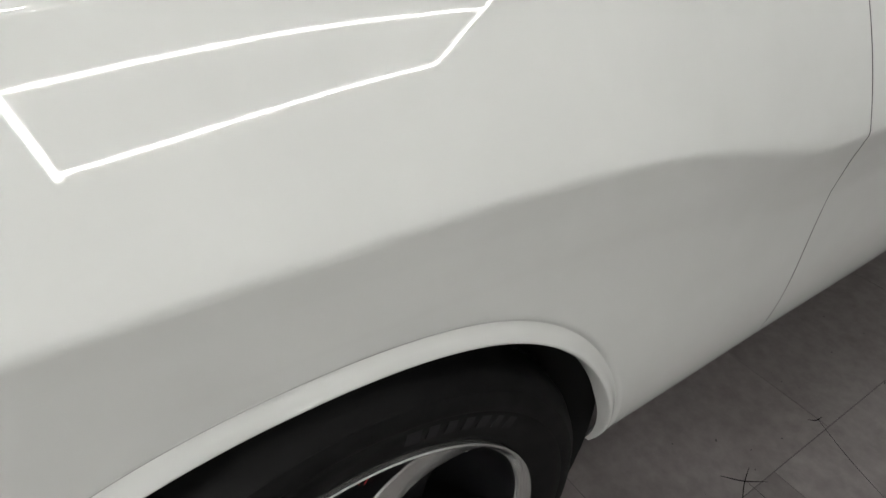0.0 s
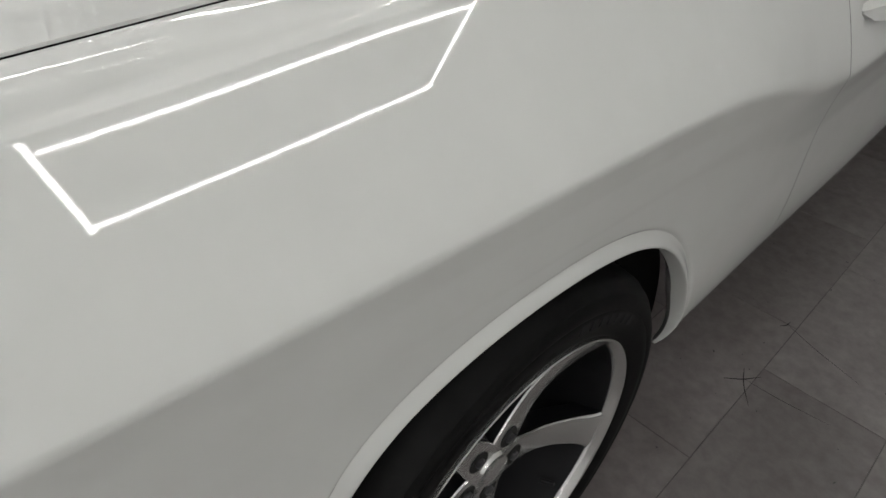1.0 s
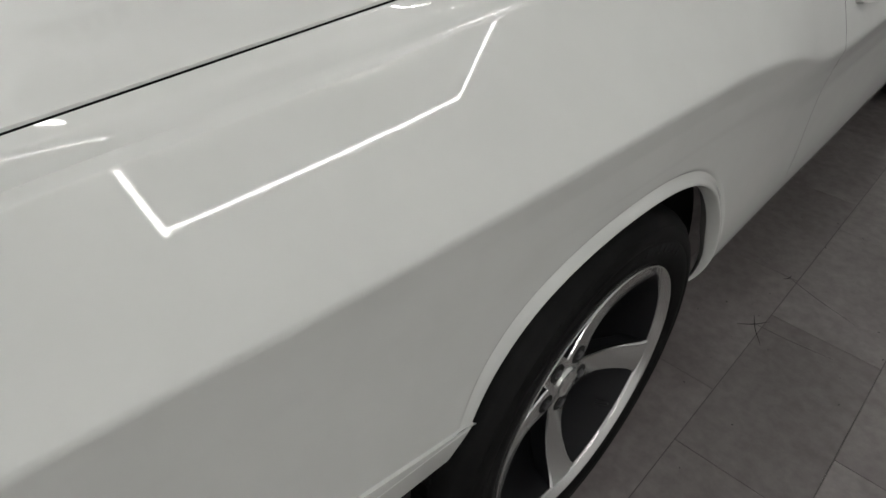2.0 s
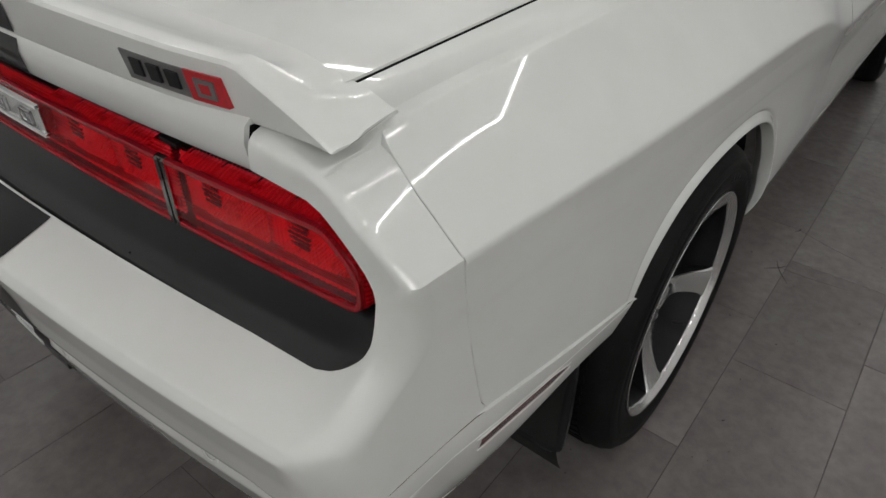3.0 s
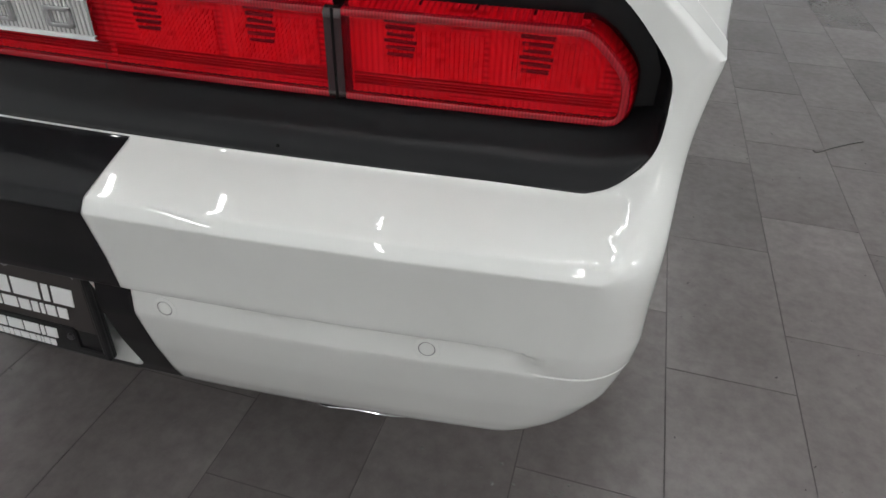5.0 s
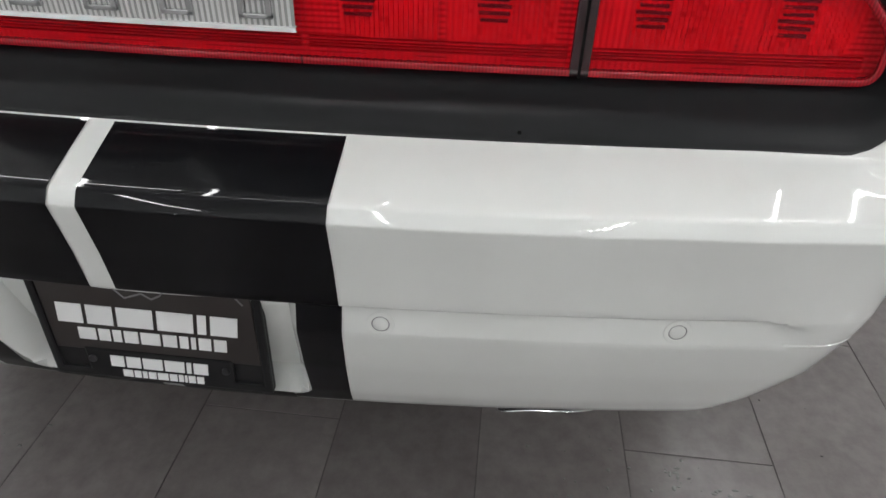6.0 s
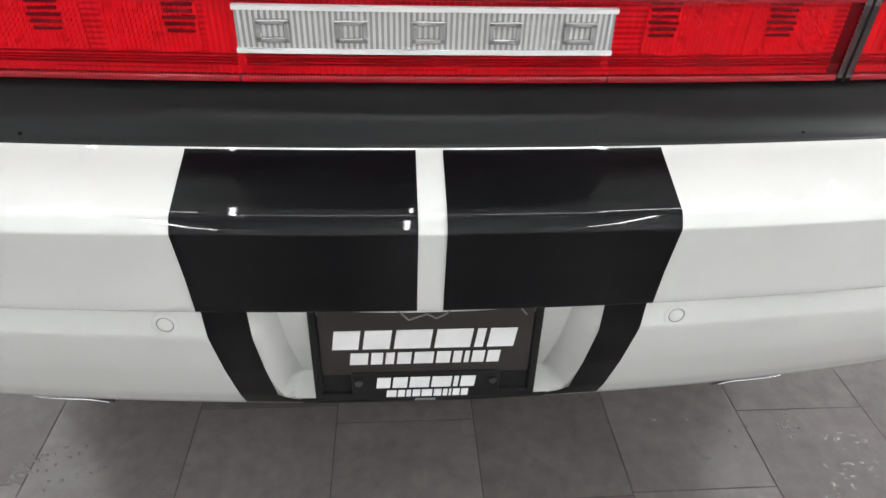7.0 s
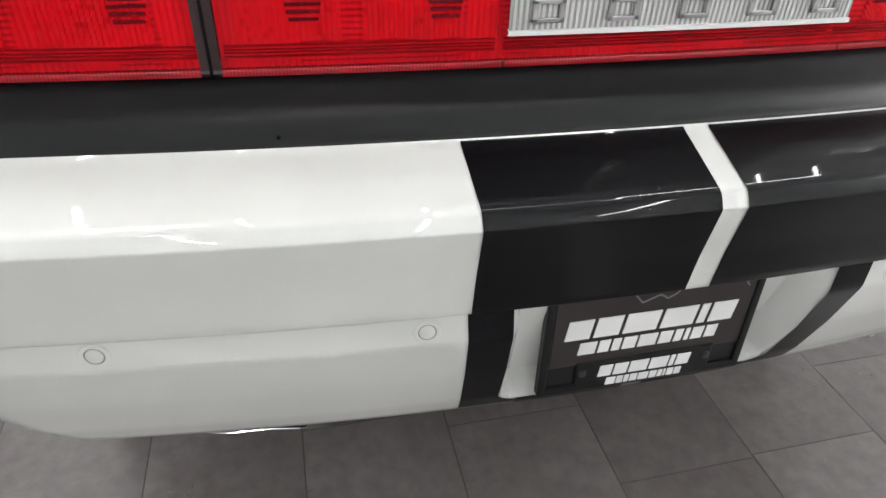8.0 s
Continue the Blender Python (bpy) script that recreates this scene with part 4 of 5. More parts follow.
def front_body():
    for side in (1, -1):
        for nm, y0, y1 in (("door", 0.7555, 1.95),):
            bm = bmesh.new()
            side_strip(bm, span(y0, y1, 40), lambda y: 0.37 - 0.07 * min(1.0, (y - 0.75) / 0.9), gap_x=lambda y: 0.76)
            for v in bm.verts:
                v.co.x *= side
            doors[side] = part(nm, bm, paint, car, sharp="recalc")
        bm = bmesh.new()
        side_strip(bm, span(1.956, FWY - AR, 20), lambda y: 0.262, gap_x=lambda y: 0.70)
        side_strip(bm, [FWY - (AR if math.cos(a) > 0 else AF) * math.cos(a) for a in span(0, math.pi, 50)], lambda y: arch_top(y, FWY), gap_x=lambda y: 0.70)
        side_strip(bm, span(FWY + AF, 3.7, 16), lambda y: 0.33, gap_x=lambda y: 0.66)
        for v in bm.verts:
            v.co.x *= side
        part("front_fender", bm, paint, car, sharp="recalc")
    bm = bmesh.new()
    grid(bm, [[Vector((x, y, ZF(y) + 0.01 + 0.03 * (1 - (x / 0.7) ** 2))) for x in span(-0.70, 0.70, 25)] for y in span(2.0, 3.7, 20)])
    part("bonnet", bm, paint, car, sharp="recalc")
    bm = bmesh.new()
    grid(bm, [[Vector((x, 3.7 + 0.12 * math.sin(t * math.pi) - 0.12 * (x / 0.8) ** 2, 0.25 + 0.62 * t)) for x in span(-0.78, 0.78, 21)] for t in span(0, 1, 12)])
    part("front_bumper", bm, paint, car, sharp="recalc")
    # greenhouse
    bm = bmesh.new()
    cab = [(0.28, 1.085, 0.72), (0.55, 1.22, 0.66), (0.95, 1.38, 0.60), (1.4, 1.43, 0.585), (1.75, 1.40, 0.60), (2.15, 1.2, 0.66), (2.5, 1.01, 0.72)]
    roof = [[Vector((x * lerp_table([(c[0], c[2]) for c in cab], y), y, lerp_table([(c[0], c[1]) for c in cab], y) + 0.02 * (1 - x * x))) for x in span(-1, 1, 21)] for y in span(0.28, 2.5, 40)]
    grid(bm, roof)
    part("roof", bm, paint, car, sharp="recalc")
    for side in (1, -1):
        bm = bmesh.new()
        rows = []
        for y in span(0.28, 2.5, 40):
            zt, xt = lerp_table([(c[0], c[1]) for c in cab], y), lerp_table([(c[0], c[2]) for c in cab], y)
            zb = ZF(y) + 0.004
            rows.append([Vector((side * (0.765 + (xt - 0.765) * t), y, zb + (max(zt, zb) - zb) * t)) for t in span(0, 1, 6)])
        grid(bm, rows)
        part("side_window", bm, glass, car, "dark tinted side glass", sharp="recalc")
    for nm, a, b in (("rear_window", 0.34, 0.92), ("windscreen", 1.82, 2.44)):
        bm = bmesh.new()
        grid(bm, [[Vector((x * 0.93 * lerp_table([(c[0], c[2]) for c in cab], y), y, lerp_table([(c[0], c[1]) for c in cab], y) + 0.02 * (1 - x * x) + 0.004)) for x in span(-1, 1, 21)] for y in span(a, b, 20)])
        part(nm, bm, glass, car, "dark tinted glass", sharp="recalc")
    bm = bmesh.new()
    box(bm, (1.3, 4.2, 0.06), pose(0, 1.40, 0.30))
    part("underbody", bm, liner, car, "black underside", smooth=False)


front_body()


# ---- details of the tail ----
def seam_backs(side):
    """Dark gaskets behind the panel gaps."""
    sets = [[[Vector((x_side(seam_y(z), z) - 0.006, seam_y(z) + d, z)) for d in (-0.01, 0.008)] for z in span(0.64, 1.0, 40)],
            [[Vector((x_side(y, joint(y)) - 0.006, y, joint(y) + d)) for d in (-0.012, 0.008)] for y in span(-0.712, -0.335, 30)],
            [[Vector((x, y, lerp_table(GZ, y) - 0.016)) for x in (0.703, 0.721)] for y in span(-0.77, 0.30, 30)],
            [[Vector((0.7108, y, lerp_table(GZ, y) - d)) for d in (0.002, 0.025)] for y in span(-0.765, 0.30, 30)],
            [[Vector((0.6726, lamp_y(0.6726) - 0.008 + dy + e, z)) for e in (0.005, 0.03)] for z, dy in ((0.990, 0.0), (0.996, -0.006), (1.026, -0.010), (1.042, -0.006))],
            [[Vector((x_side(0.755, z) - 0.006, 0.755 + d, z)) for d in (-0.01, 0.01)] for z in span(0.38, 1.03, 40)],
            [[Vector((x, lamp_y(0.672) + 0.006 + (z - 1.0) * 0.5, z)) for x in (0.6705, 0.679)] for z in span(0.985, 1.046, 6)]]
    for k, rows in enumerate(sets):
        bm = bmesh.new()
        grid(bm, [[Vector((v.x * side, v.y, v.z)) for v in r] for r in rows])
        part("seam_gasket", bm, seam_grey if k in (0, 1, 5) else seam_black, car, "dark gasket in a panel gap", sharp="recalc")


seam_backs(1)
seam_backs(-1)


def skin_normal(x, z):
    e = 0.002
    return Vector((-(bumper_y(x + e, z) - bumper_y(x - e, z)) / (2 * e), 1.0, -(bumper_y(x, z + e) - bumper_y(x, z - e)) / (2 * e))).normalized() * -1


def sensor(x, z):
    n = skin_normal(x, z)
    m = Matrix.Translation((x, bumper_y(x, z), z)) @ n.to_track_quat("X", "Z").to_matrix().to_4x4()
    bm = bmesh.new()
    ring(bm, [(-0.004, 0.0160), (0.0006, 0.0154), (0.0010, 0.0142), (0.0008, 0.0102), (-0.003, 0.0098)], m, 40)
    base = part("parking_sensor", bm, paint, car, "round white parking sensor", sharp="recalc")
    bm = bmesh.new()
    ring(bm, [(-0.003, 0.0090), (0.0006, 0.0088), (0.0012, 0.0080), (0.0014, 0.0)], m, 40)
    ob = part("sensor_face", bm, paint, base, sharp="recalc")
    bm = bmesh.new()
    ring(bm, [(0.0, 0.0086), (0.0, 0.0104)], m, 40)
    part("sensor_gap", bm, sign_grey, base, "thin grey ring", sharp="recalc")


for sx, sz in ((0.298, 0.608), (0.621, 0.612), (-0.300, 0.610), (-0.632, 0.612)):
    sensor(sx, sz)


def side_marker(side):
    """Narrow dark red marker, even in height, pointed at the front."""
    def band(t, grow):
        mid, half = 0.572 + 0.003 * t, 0.0105 * min(1.0, (1.0 - t) / 0.22 + 0.12) + grow
        return mid - half, mid + half

    for nm, grow, lip, y0, y1, mat, label in (("side_marker", 0.0, 0.0016, -0.712, -0.512, marker_red, "dark red side marker"), ("marker_bezel", 0.0035, 0.0008, -0.718, -0.505, paint, "")):
        bm = bmesh.new()
        rows = []
        for y in span(y0, y1, 24):
            zb, zt = band(min(1.0, max(0.0, (y + 0.712) / 0.2)), grow)
            rows.append([Vector((side * (bumper_side(y, z) + dx), y, z)) for z, dx in ((zb - 0.002, -0.004), (zb, lip), (zt, lip), (zt + 0.002, -0.004))])
        grid(bm, rows)
        part(nm, bm, mat, bumper, label, sharp="recalc")
    # narrow sill along the marker's lower edge
    bm = bmesh.new()
    rows = []
    for y in span(-0.716, -0.507, 24):
        zb = band(min(1.0, max(0.0, (y + 0.712) / 0.2)), 0.0)[0] - 0.0008
        rows.append([Vector((side * (bumper_side(y, zb) + dx), y, zb + dz)) for dx, dz in ((-0.002, -0.0070), (0.0022, -0.0030), (0.0030, -0.0012), (0.0022, 0.0), (-0.003, 0.0))])
    grid(bm, rows)
    part("marker_sill", bm, paint, bumper, "", sharp="recalc")


def mud_flap(side):
    bm = bmesh.new()
    rows = []
    for z, w0, w1, dy in ((0.60, 0.72, 0.846, 0.05), (0.50, 0.71, 0.852, 0.025), (0.44, 0.71, 0.862, 0.013), (0.34, 0.70, 0.868, 0.003), (0.262, 0.69, 0.868, -0.002), (0.250, 0.69, 0.863, -0.003), (0.242, 0.692, 0.853, -0.003), (0.237, 0.696, 0.838, -0.003)):
        rows.append([Vector((side * x, -0.425 + dy + o, z)) for x, o in ((w0, 0.0), ((w0 + w1) / 2, -0.004), (w1 - 0.01, -0.003), (w1, 0.002), (w1, 0.012), (w0, 0.012), (w0, 0.0))])
    grid(bm, rows)
    part("mud_flap", bm, plastic, car, "black plastic mud flap", sharp="recalc")


def exhaust(side):
    """Flat oval bright tailpipe under the bumper."""
    bm = bmesh.new()
    def loop(y, f):
        row = []
        for i in range(41):
            a = 2 * math.pi * i / 40
            c, q = math.cos(a), math.sin(a)
            row.append(Vector((side * 0.515 + 0.078 * f * math.copysign(abs(c) ** 0.55, c), y + 0.010 + 0.015 * c * side, 0.3885 + 0.0108 * (f + (f - 1) * 3) * math.copysign(abs(q) ** 0.7, q))))
        return row

    grid(bm, [loop(y, f) for y, f in ((-0.64, 0.97), (-0.880, 1.0), (-0.893, 1.0))])
    tip = part("exhaust_tip", bm, steel, car, "flat oval dark metal exhaust tip", sharp="recalc")
    bm = bmesh.new()
    grid(bm, [loop(y, f) for y, f in ((-0.892, 1.005), (-0.896, 1.015), (-0.901, 1.01), (-0.902, 0.99), (-0.901, 0.965), (-0.896, 0.95), (-0.880, 0.945))])
    part("rim", bm, chrome, tip, "bright polished rim", sharp="recalc")
    bm = bmesh.new()
    grid(bm, [loop(y, f) for y, f in ((-0.8805, 0.944), (-0.85, 0.93), (-0.70, 0.93))])
    part("pipe_inside", bm, seam_black, tip, "black inside of the pipe", sharp="recalc")


for sd in (1, -1):
    side_marker(sd)
    mud_flap(sd)
    exhaust(sd)

bm = bmesh.new()
grid(bm, [[Vector((x, bumper_y(x, 0.40) + dy, z)) for x in span(-0.60, 0.60, 50)] for z, dy in ((0.404, 0.006), (0.388, 0.012), (0.35, 0.10), (0.33, 0.25))])
part("lower_valance", bm, plastic, car, "black plastic valance under the bumper", sharp="recalc")


def licence_plate():
    """Black plate holder with a dark printed insert in the bumper's pocket, leaning back a little."""
    m = Matrix.Translation((0, -0.953, 0.535)) @ Matrix.Rotation(-0.05, 4, "X")
    pl = new("licence_plate", None)
    pl.parent = car
    bm = bmesh.new()
    box(bm, (0.294, 0.010, 0.186), m, 0.004)
    part("holder", bm, plastic, pl, "black plastic plate holder", smooth=False)
    bm = bmesh.new()
    box(bm, (0.270, 0.003, 0.130), m @ Matrix.Translation((0, -0.0062, 0.018)), 0.001)
    part("insert", bm, plate_brown, pl, "dark brown printed dealer insert", smooth=False)
    for nm, size, at, label in (("lower_bar", (0.196, 0.007, 0.046), (0, -0.0060, -0.066), "raised black lower bar"), ("bottom_rail", (0.294, 0.007, 0.014), (0, -0.0060, -0.086), "black bottom rail"), ("side_rail", (0.011, 0.008, 0.186), (0.1415, -0.0055, 0), "black side rail"), ("side_rail", (0.011, 0.008, 0.186), (-0.1415, -0.0055, 0), "black side rail")):
        bm = bmesh.new()
        box(bm, size, m @ Matrix.Translation(at), 0.004 if min(size) > 0.008 else 0.003)
        part(nm, bm, plastic, pl, label, smooth=False)
    bm = bmesh.new()
    blocks(bm, [0.033, 0.034, 0.046, 0.046, 0.011, 0.034], -0.120, -0.003, 0.030, -0.0088, 0.0055, 0.004)
    blocks(bm, [0.023, 0.015, 0.011, 0.018, 0.025, 0.018, 0.011, 0.006, 0.016, 0.016], -0.099, -0.029, 0.019, -0.0088, 0.0038, 0.002)
    bmesh.ops.transform(bm, matrix=m, verts=bm.verts)
    part("print", bm, white_print, pl, "white printed bars on the insert", smooth=False)
    bm = bmesh.new()
    blocks(bm, [0.018, 0.019, 0.026, 0.026, 0.006, 0.019], -0.066, -0.070, 0.018, -0.0108, 0.0032, 0.002)
    blocks(bm, [0.013, 0.009, 0.006, 0.010, 0.014, 0.010, 0.006, 0.003, 0.009, 0.009], -0.053, -0.0865, 0.0115, -0.0108, 0.0022, 0.001)
    bmesh.ops.transform(bm, matrix=m, verts=bm.verts)
    part("holder_print", bm, white_print, pl, "white printed bars on the holder", smooth=False)
    bm = bmesh.new()
    for q in range(22):
        x = -0.125 + 0.25 * q / 22
        hgt = 0.006 * math.sin(q * 1.9) + 0.012 * math.sin(q * 0.45)
        hg2 = 0.006 * math.sin((q + 1) * 1.9) + 0.012 * math.sin((q + 1) * 0.45)
        dx, dz = 0.25 / 22, hg2 - hgt
        box(bm, (math.hypot(dx, dz), 0.0006, 0.0022), m @ Matrix.Translation((x + dx / 2, -0.0080, 0.058 + (hgt + hg2) / 2)) @ Matrix.Rotation(-math.atan2(dz, dx), 4, "Y"))
    part("print_line", bm, sign_grey, pl, "thin grey mountain outline", smooth=False)
    for sx in (-0.089, 0.089):
        bm = bmesh.new()
        ring(bm, [(0.0, 0.0055), (0.003, 0.005), (0.004, 0.0)], m @ Matrix.Translation((sx, -0.0095, -0.060)) @ Matrix.Rotation(-math.pi / 2, 4, "Z"), 20)
        part("screw", bm, steel, pl, "small steel screw", sharp="recalc")
    pl["label"] = "black dealer plate with white bars in the bumper pocket"
    return pl


licence_plate()


badge_silver = material("badge_silver", (0.25, 0.25, 0.25), 0.35, 0.8)
badge_red = material("badge_red", (0.42, 0.006, 0.014), 0.3, 0, 0.6)


def badge():
    """Silver and red badge on the spoiler's rear face, as plain shapes."""
    b = new("badge", None)
    b.parent = car
    y_at = lambda x: lamp_y(x) - 0.014 + 0.012 * smooth01((x - 0.55) / 0.2) - 0.0035
    def plate(name, pts, dep, mat, label):
        bm = bmesh.new()
        f = [bm.verts.new((x, y_at(x) - dep, z)) for x, z in pts]
        k = [bm.verts.new((x, y_at(x) + 0.004, z)) for x, z in pts]
        bm.faces.new(f)
        for i in range(len(pts)):
            bm.faces.new((f[i], f[(i + 1) % len(pts)], k[(i + 1) % len(pts)], k[i]))
        part(name, bm, mat, b, label, smooth=False, sharp="recalc")
    plate("back", [(0.500, 1.083), (0.512, 1.055), (0.607, 1.055), (0.600, 1.083)], 0.002, badge_silver, "dull silver badge plate")
    plate("red_field", [(0.600, 1.0835), (0.608, 1.0545), (0.654, 1.0545), (0.648, 1.0835)], 0.0024, badge_red, "red end of the badge")
    for i in range(3):
        x = 0.516 + 0.028 * i
        plate("bar", [(x + 0.001, 1.0775), (x + 0.006, 1.0615), (x + 0.022, 1.0615), (x + 0.019, 1.0775)], 0.0036, plastic, "black raised bar")
    plate("bar", [(0.614, 1.078), (0.618, 1.060), (0.642, 1.060), (0.639, 1.078)], 0.004, badge_silver, "silver raised bar")
    plate("bar", [(0.621, 1.0735), (0.6235, 1.0645), (0.636, 1.0645), (0.634, 1.0735)], 0.0045, badge_red, "red inset bar")


badge()


def tail_stripes(side):
    bm = bmesh.new()
    edge = [(0.990, 0.0), (0.996, -0.006), (1.026, -0.010), (1.042, -0.006)]
    grid(bm, [[Vector((x, lamp_y(x) - 0.0095 + dy, z)) for x in span(0.0145 * side, 0.257 * side, 16)] for z, dy in edge])
    part("stripe", bm, vinyl, lid, "gloss black vinyl stripe", sharp="recalc")
    bm = bmesh.new()
    rows = []
    for x in span(0.0145, 0.257, 16):
        p = spoiler_section(x)[4:]
        rows.append([Vector((x * side, py - (0.0015 if i < 2 else 0.0), pz + (0.0015 if i >= 2 else 0.0))) for i, (py, pz) in enumerate(p)])
    grid(bm, rows)
    part("stripe", bm, vinyl, wing, "gloss black vinyl stripe", sharp="recalc")
    bm = bmesh.new()
    grid(bm, [[Vector((x * side, y, lid_z(x, y) + 0.0015)) for x in span(0.0145, 0.257, 16)] for y in span(-0.74, 0.30, 20)])
    part("stripe", bm, vinyl, lid, "gloss black vinyl stripe", sharp="recalc")


tail_stripes(1)
tail_stripes(-1)


def panel_clips():
    for x, z in ((0.1, 0.823), (-0.1, 0.823), (0.34, 0.824), (-0.34, 0.824), (0.56, 0.822), (-0.56, 0.822), (0.43, 0.806), (-0.43, 0.806), (0.74, 0.81), (-0.74, 0.81)):
        bm = bmesh.new()
        dy = line_table([(0.803, -0.046), (0.815, -0.026), (0.835, -0.004)], z)
        box(bm, (0.004, 0.005, 0.003), pose(x, lamp_y(x) + dy - 0.001, z, 25), 0.001)
        part("clip", bm, seam_black, car, "small black clip on the tail panel", smooth=False)


panel_clips()


def letters_on_panel():
    """Five raised bright shapes across the clear centre panel, with upright ribs behind them."""
    bm = bmesh.new()
    for i in range(66):
        x = -0.193 + 0.386 * i / 65
        box(bm, (0.0030, 0.003, 0.040), pose(x, lamp_y(x) - 0.0018, 0.908), 0.0)
    part("rib", bm, clear_lens, centre, "clear upright ribs", smooth=False)
    for i in range(5):
        x = -0.160 + 0.08 * i
        m = pose(x, lamp_y(x) - 0.0055, 0.908, 90)
        bm = bmesh.new()
        for w, h, px, pz in ((0.034, 0.005, 0, 0.009), (0.034, 0.005, 0, -0.009), (0.006, 0.022, -0.014, 0), (0.006, 0.022, 0.014, 0)):
            box(bm, (w, 0.005, h), pose(x + px, lamp_y(x) - 0.006, 0.908 + pz), 0.001)
        part("raised_shape", bm, shape_silver, centre, "small bright raised shape", smooth=False)


letters_on_panel()


def door_handle(side):
    bm = bmesh.new()
    rows = []
    for t in span(0, 1, 16):
        y = 0.815 + 0.22 * t
        h = 0.019 * (math.sin(math.pi * min(1, max(0.0, t))) ** 0.25 if 0 < t < 1 else 0.0) + 0.002
        lift = 0.040 * math.sin(math.pi * t) ** 0.5
        x = x_side(y, 0.90)
        rows.append([Vector((side * (x + lift * 0.4 - 0.004), y, 0.905 - h)), Vector((side * (x + lift), y, 0.905 - h * 0.8)), Vector((side * (x + lift), y, 0.905 + h * 0.8)), Vector((side * (x + lift * 0.4 - 0.012), y, 0.905 + h))])
    grid(bm, rows)
    part("door_handle", bm, paint, doors[side], "white pull handle", sharp="recalc")
    # flat disc whose grey stands in for the shade in the handle's cup
    bm = bmesh.new()
    ring(bm, [(0.0, 0.034), (0.0015, 0.033), (0.0015, 0.0)], Matrix.Translation((side * (x_side(0.90, 0.89) + 0.001), 0.93, 0.892)) @ Matrix.Rotation(0 if side > 0 else math.pi, 4, "Z"), 30)
    part("handle_cup", bm, sign_grey, doors[side], "grey disc behind the handle, the cup's shade put into its colour", sharp="recalc")


for sd in (1, -1):
    door_handle(sd)

# ---- floor tiles ----
TX, TY, X0 = 0.2955, 0.592, 0.124
def slate():
    """Cloudy brown-grey slate print, different on each tile, with a soft sheen."""
    n, l, b = tree(tile_mat)
    geo, info = n.new("ShaderNodeNewGeometry"), n.new("ShaderNodeObjectInfo")
    big, fine, spots = n.new("ShaderNodeTexNoise"), n.new("ShaderNodeTexNoise"), n.new("ShaderNodeTexNoise")
    for tex, sc, de in ((big, 2.6, 7), (fine, 26, 8), (spots, 60, 3)):
        tex.inputs["Scale"].default_value, tex.inputs["Detail"].default_value, tex.inputs["Roughness"].default_value = sc, de, 0.62
        tex.noise_dimensions = "4D"
        l.new(geo.outputs["Position"], tex.inputs["Vector"])
    w = n.new("ShaderNodeMath")
    w.operation = "MULTIPLY"
    w.inputs[1].default_value = 3.0
    l.new(info.outputs["Random"], w.inputs[0])
    l.new(w.outputs[0], big.inputs["W"])
    c1 = ramp(tile_mat, big.outputs["Fac"], [(0.25, (0.126, 0.112, 0.110)), (0.52, (0.164, 0.147, 0.145)), (0.80, (0.216, 0.197, 0.194))])
    c2 = ramp(tile_mat, fine.outputs["Fac"], [(0.36, (0.80, 0.80, 0.80)), (0.62, (1.08, 1.08, 1.08))])
    mix = n.new("ShaderNodeMix")
    mix.data_type, mix.blend_type = "RGBA", "MULTIPLY"
    mix.inputs[0].default_value = 0.75
    l.new(c1.outputs[0], mix.inputs[6])
    l.new(c2.outputs[0], mix.inputs[7])
    tone = n.new("ShaderNodeMapRange")
    tone.inputs[3].default_value, tone.inputs[4].default_value = 0.86, 1.14
    l.new(info.outputs["Random"], tone.inputs[0])
    mul = n.new("ShaderNodeVectorMath")
    mul.operation = "SCALE"
    l.new(mix.outputs[2], mul.inputs[0])
    l.new(tone.outputs[0], mul.inputs["Scale"])
    l.new(mul.outputs[0], b.inputs["Base Color"])
    r = ramp(tile_mat, big.outputs["Fac"], [(0.2, g(0.21)), (0.8, g(0.25))])
    l.new(r.outputs[0], b.inputs["Roughness"])
    bump(tile_mat, fine.outputs["Fac"], 0.2, 0.001)


slate()
bm = bmesh.new()
box(bm, (TX - 0.0022, TY - 0.0022, 0.0112), pose(0, 0, -0.0056), 0.0007)
tile_mesh = bpy.data.meshes.new("tile")
bm.to_mesh(tile_mesh)
bm.free()
tile_mesh.materials.append(tile_mat)
PHASE = {-3: 0.2, -2: 0.0, -1: -0.641, 0: -0.25, 1: -0.835, 2: -0.643, 3: -0.26, 4: -0.05}
for i in range(-6, 8):
    for j in range(-5, 8):
        ob = new("tile", tile_mesh)
        ob.parent = floor
        ph = PHASE.get(i, 0.21 * (i % 3))
        ob.location = (X0 + (i + 0.5) * TX, ph + (j + 0.5) * TY, 0.0)

# the rest of the floor, out to the walls
verts, faces = [], []
for i in range(-40, 41):
    ph = PHASE.get(i, 0.21 * (i % 3))
    for j in range(-40, 41):
        x0, x1 = X0 + i * TX + 0.0011, X0 + (i + 1) * TX - 0.0011
        y0, y1 = ph + j * TY + 0.0011, ph + (j + 1) * TY - 0.0011
        x0, x1, y0, y1 = max(x0, -2.998), min(x1, 3.898), max(y0, -4.798), min(y1, 5.998)
        if (-6 <= i < 8 and -5 <= j < 8) or x1 - x0 < 0.01 or y1 - y0 < 0.01:
            continue
        k = len(verts)
        verts += [(x, y, z) for z in (-0.0112, 0.0) for x, y in ((x0, y0), (x1, y0), (x1, y1), (x0, y1))]
        faces += [(k + 4, k + 5, k + 6, k + 7)] + [(k + q, k + (q + 1) % 4, k + 4 + (q + 1) % 4, k + 4 + q) for q in range(4)]
rest = bpy.data.meshes.new("floor_tiles")
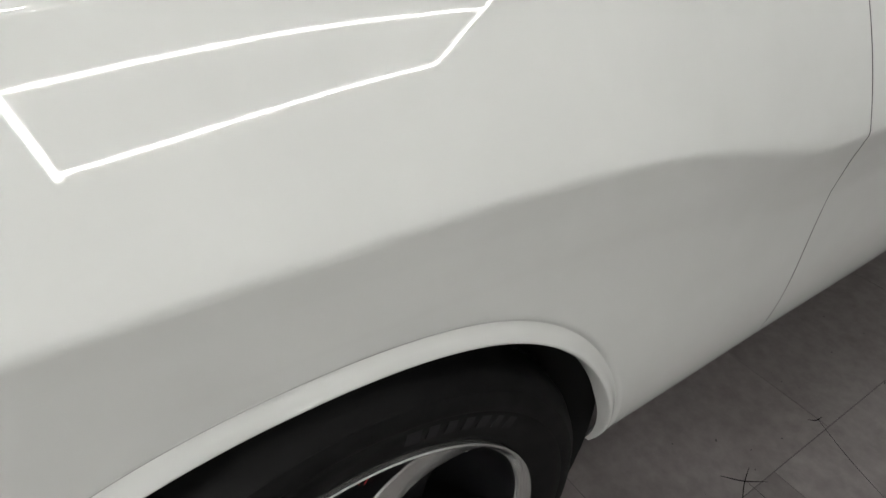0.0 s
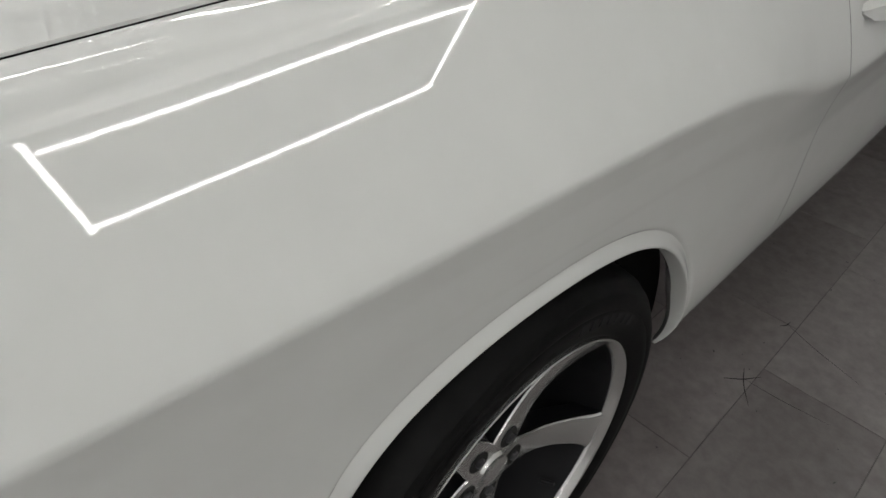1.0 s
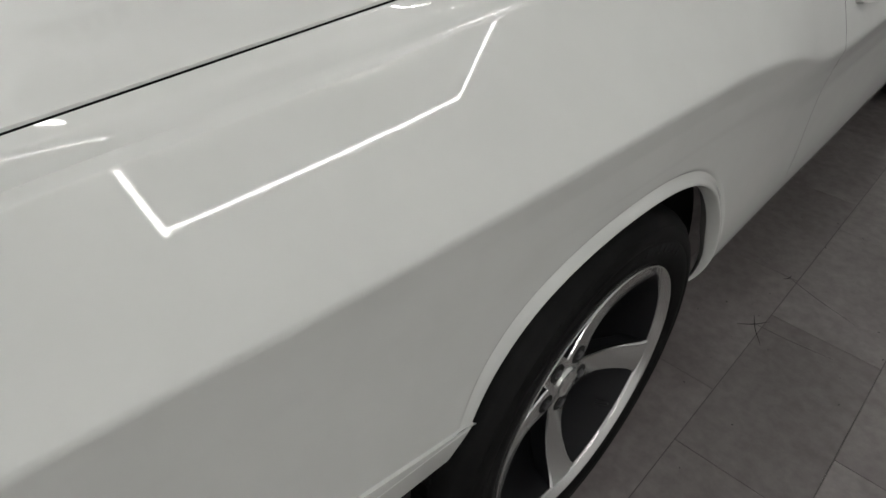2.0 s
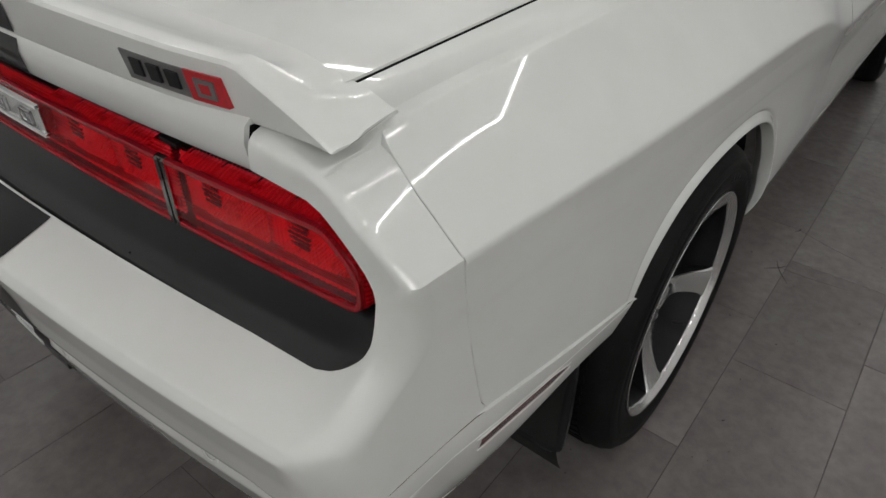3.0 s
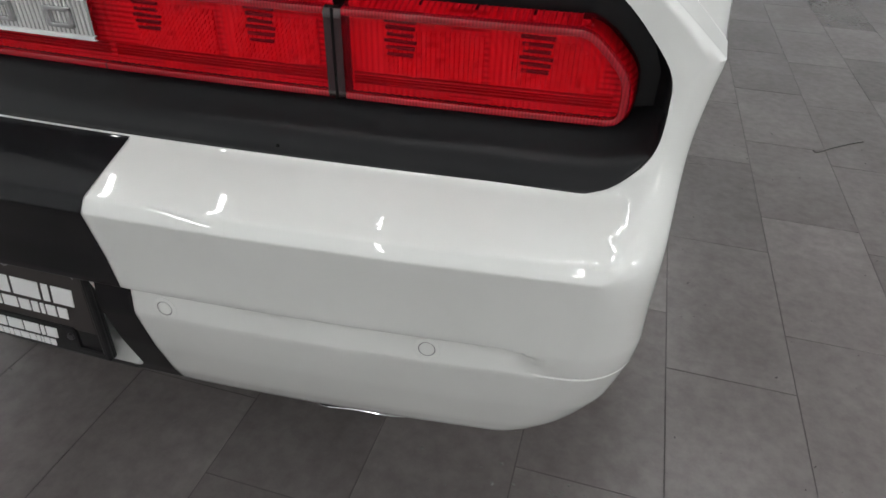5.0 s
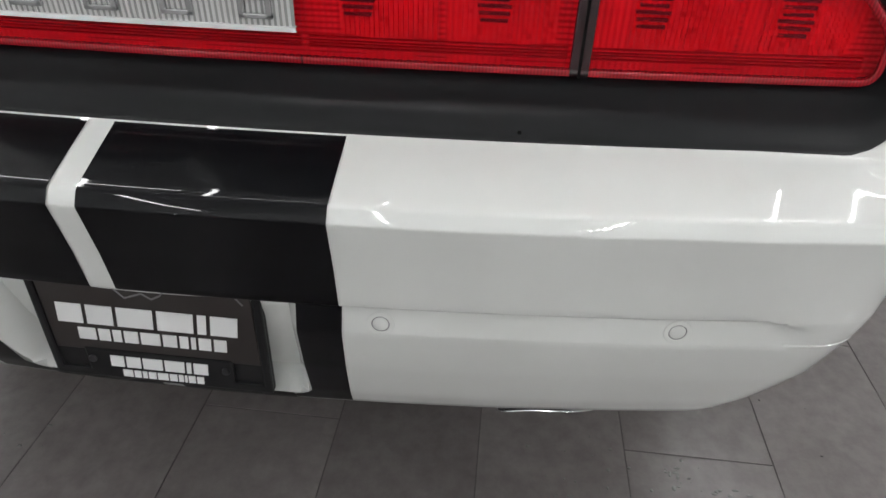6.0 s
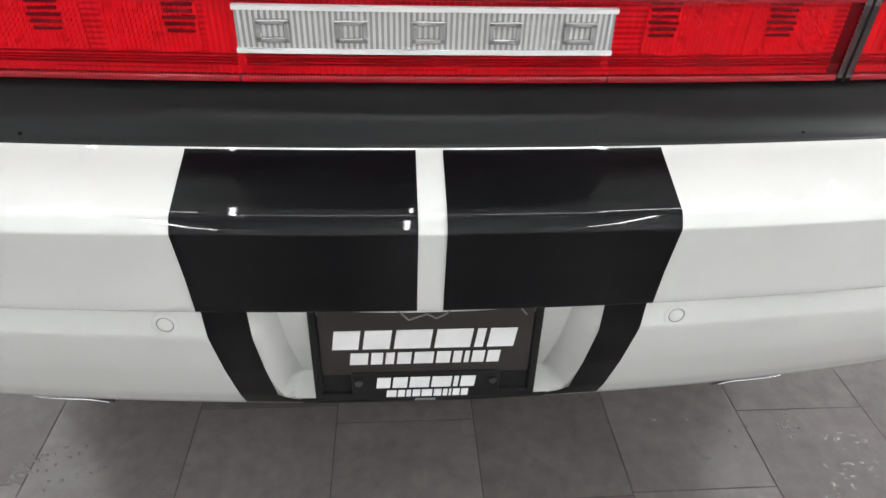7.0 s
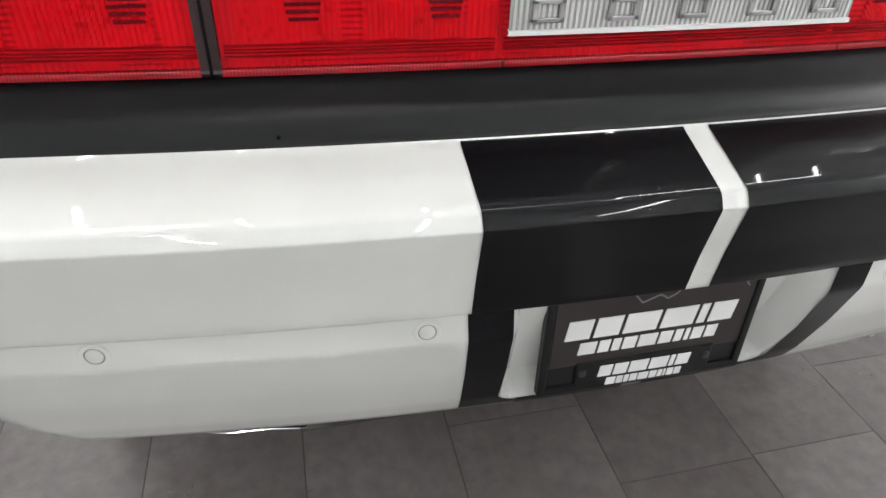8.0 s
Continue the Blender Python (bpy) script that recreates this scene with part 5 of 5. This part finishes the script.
rest.from_pydata(verts, [], faces)
rest.materials.append(tile_mat)
ob = new("floor_tiles", rest)
ob.parent = floor
tagged(ob, "slate-look tiles out to the walls", kind="stuff")


def scratch(a, b, w=0.0022):
    """A thin dark cut across the tiles."""
    d = Vector((b[0] - a[0], b[1] - a[1], 0))
    bm = bmesh.new()
    nrm = Vector((-d.y, d.x, 0)).normalized()
    rows = []
    for i in range(13):
        t = i / 12
        c = Vector((a[0], a[1], 0.0009)) + d * t + nrm * 0.003 * math.sin(5 * t + a[0] * 9)
        k = w * (0.35 + 0.65 * math.sin(math.pi * min(1, t * 1.0 + 0.05)))
        rows.append([c - nrm * k / 2, c + nrm * k / 2])
    grid(bm, rows)
    part("scratch", bm, seam_black, floor, "thin dark scratch across the tiles", smooth=False)


for a, b, w in (((0.955, 0.815), (1.02, 0.888), 0.003), ((0.973, 0.885), (1.035, 0.775), 0.0022), ((0.987, 0.851), (1.20, 0.865), 0.0016), ((0.986, 1.129), (1.20, 1.05), 0.0018), ((0.975, 1.11), (0.99, 1.145), 0.003)):
    scratch(a, b, w)


# ---- small things on the floor ----
def wire_piece(points, r=0.0016):
    """A bent scrap of dark wire."""
    bm = bmesh.new()
    rows = []
    pts = [Vector((x, y, z)) for x, y, z in points]
    for k, p in enumerate(pts):
        d = (pts[min(k + 1, len(pts) - 1)] - pts[max(k - 1, 0)]).normalized()
        side = d.cross(Vector((0, 0, 1))).normalized()
        up = side.cross(d)
        rows.append([p + (side * math.cos(a) + up * math.sin(a)) * r for a in span(0, 2 * math.pi, 9)])
    grid(bm, rows)
    ob = part("wire_scrap", bm, wire_mat, sharp="recalc")
    tagged(ob, "bent scrap of grey wire lying on the floor", "wire")


wire_mat = material("scrap_wire", (0.06, 0.055, 0.05), 0.4, 0.7)
wire_piece([(1.555, 1.125, 0.002), (1.562, 1.108, 0.002), (1.575, 1.115, 0.002), (1.61, 1.15, 0.002), (1.665, 1.199, 0.003), (1.72, 1.243, 0.003), (1.766, 1.277, 0.002)], 0.002)
wire_piece([(1.60, 0.61, 0.002), (1.605, 0.63, 0.002), (1.60, 0.655, 0.002)], 0.0012)

water = material("water_film", (0.16, 0.155, 0.15), 0.06, 0, 1.0)
rng = random.Random(11)
bm = bmesh.new()
for cx, cy, sx, sy, count in ((-0.722, -0.73, 0.030, 0.05, 22), (0.55, -0.69, 0.04, 0.04, 9), (0.83, -0.71, 0.04, 0.03, 9), (0.937, -0.76, 0.02, 0.04, 16), (-0.50, -0.78, 0.05, 0.05, 6), (0.70, -0.70, 0.10, 0.06, 8), (0.828, -0.890, 0.018, 0.028, 36), (0.812, -0.685, 0.012, 0.018, 12), (0.878, -0.790, 0.014, 0.030, 12), (-0.772, -0.735, 0.016, 0.026, 22)):
    for _ in range(count):
        x, y, r = rng.gauss(cx, sx), rng.gauss(cy, sy), rng.uniform(0.0015, 0.0055)
        k = rng.uniform(0.7, 1.5)
        rows = []
        for f, h in ((1.0, 0.0002), (0.8, 0.0009), (0.45, 0.0014), (0.05, 0.0016)):
            rows.append([Vector((x + r * f * k * math.cos(a), y + r * f / k * math.sin(a), h * min(1.0, r / 0.004))) for a in span(0, 2 * math.pi, 11)])
        grid(bm, rows)
drops = part("water_drops", bm, water, floor, "small water drops on the tiles", sharp="recalc")
drops["kind"] = "stuff"

grit_mat = material("grit", (0.03, 0.028, 0.027), 0.8)
bm = bmesh.new()
for _ in range(80):
    x, y, r = rng.uniform(0.75, 1.75), rng.uniform(-0.9, 1.6), rng.uniform(0.0008, 0.0028)
    box(bm, (r * rng.uniform(1, 3), r, r * 0.5), pose(x, y, r * 0.3, 0, 0, rng.uniform(0, 180)), 0.0)
grit = part("grit", bm, grit_mat, floor, "specks of dark grit on the tiles", smooth=False)
grit["kind"] = "stuff"
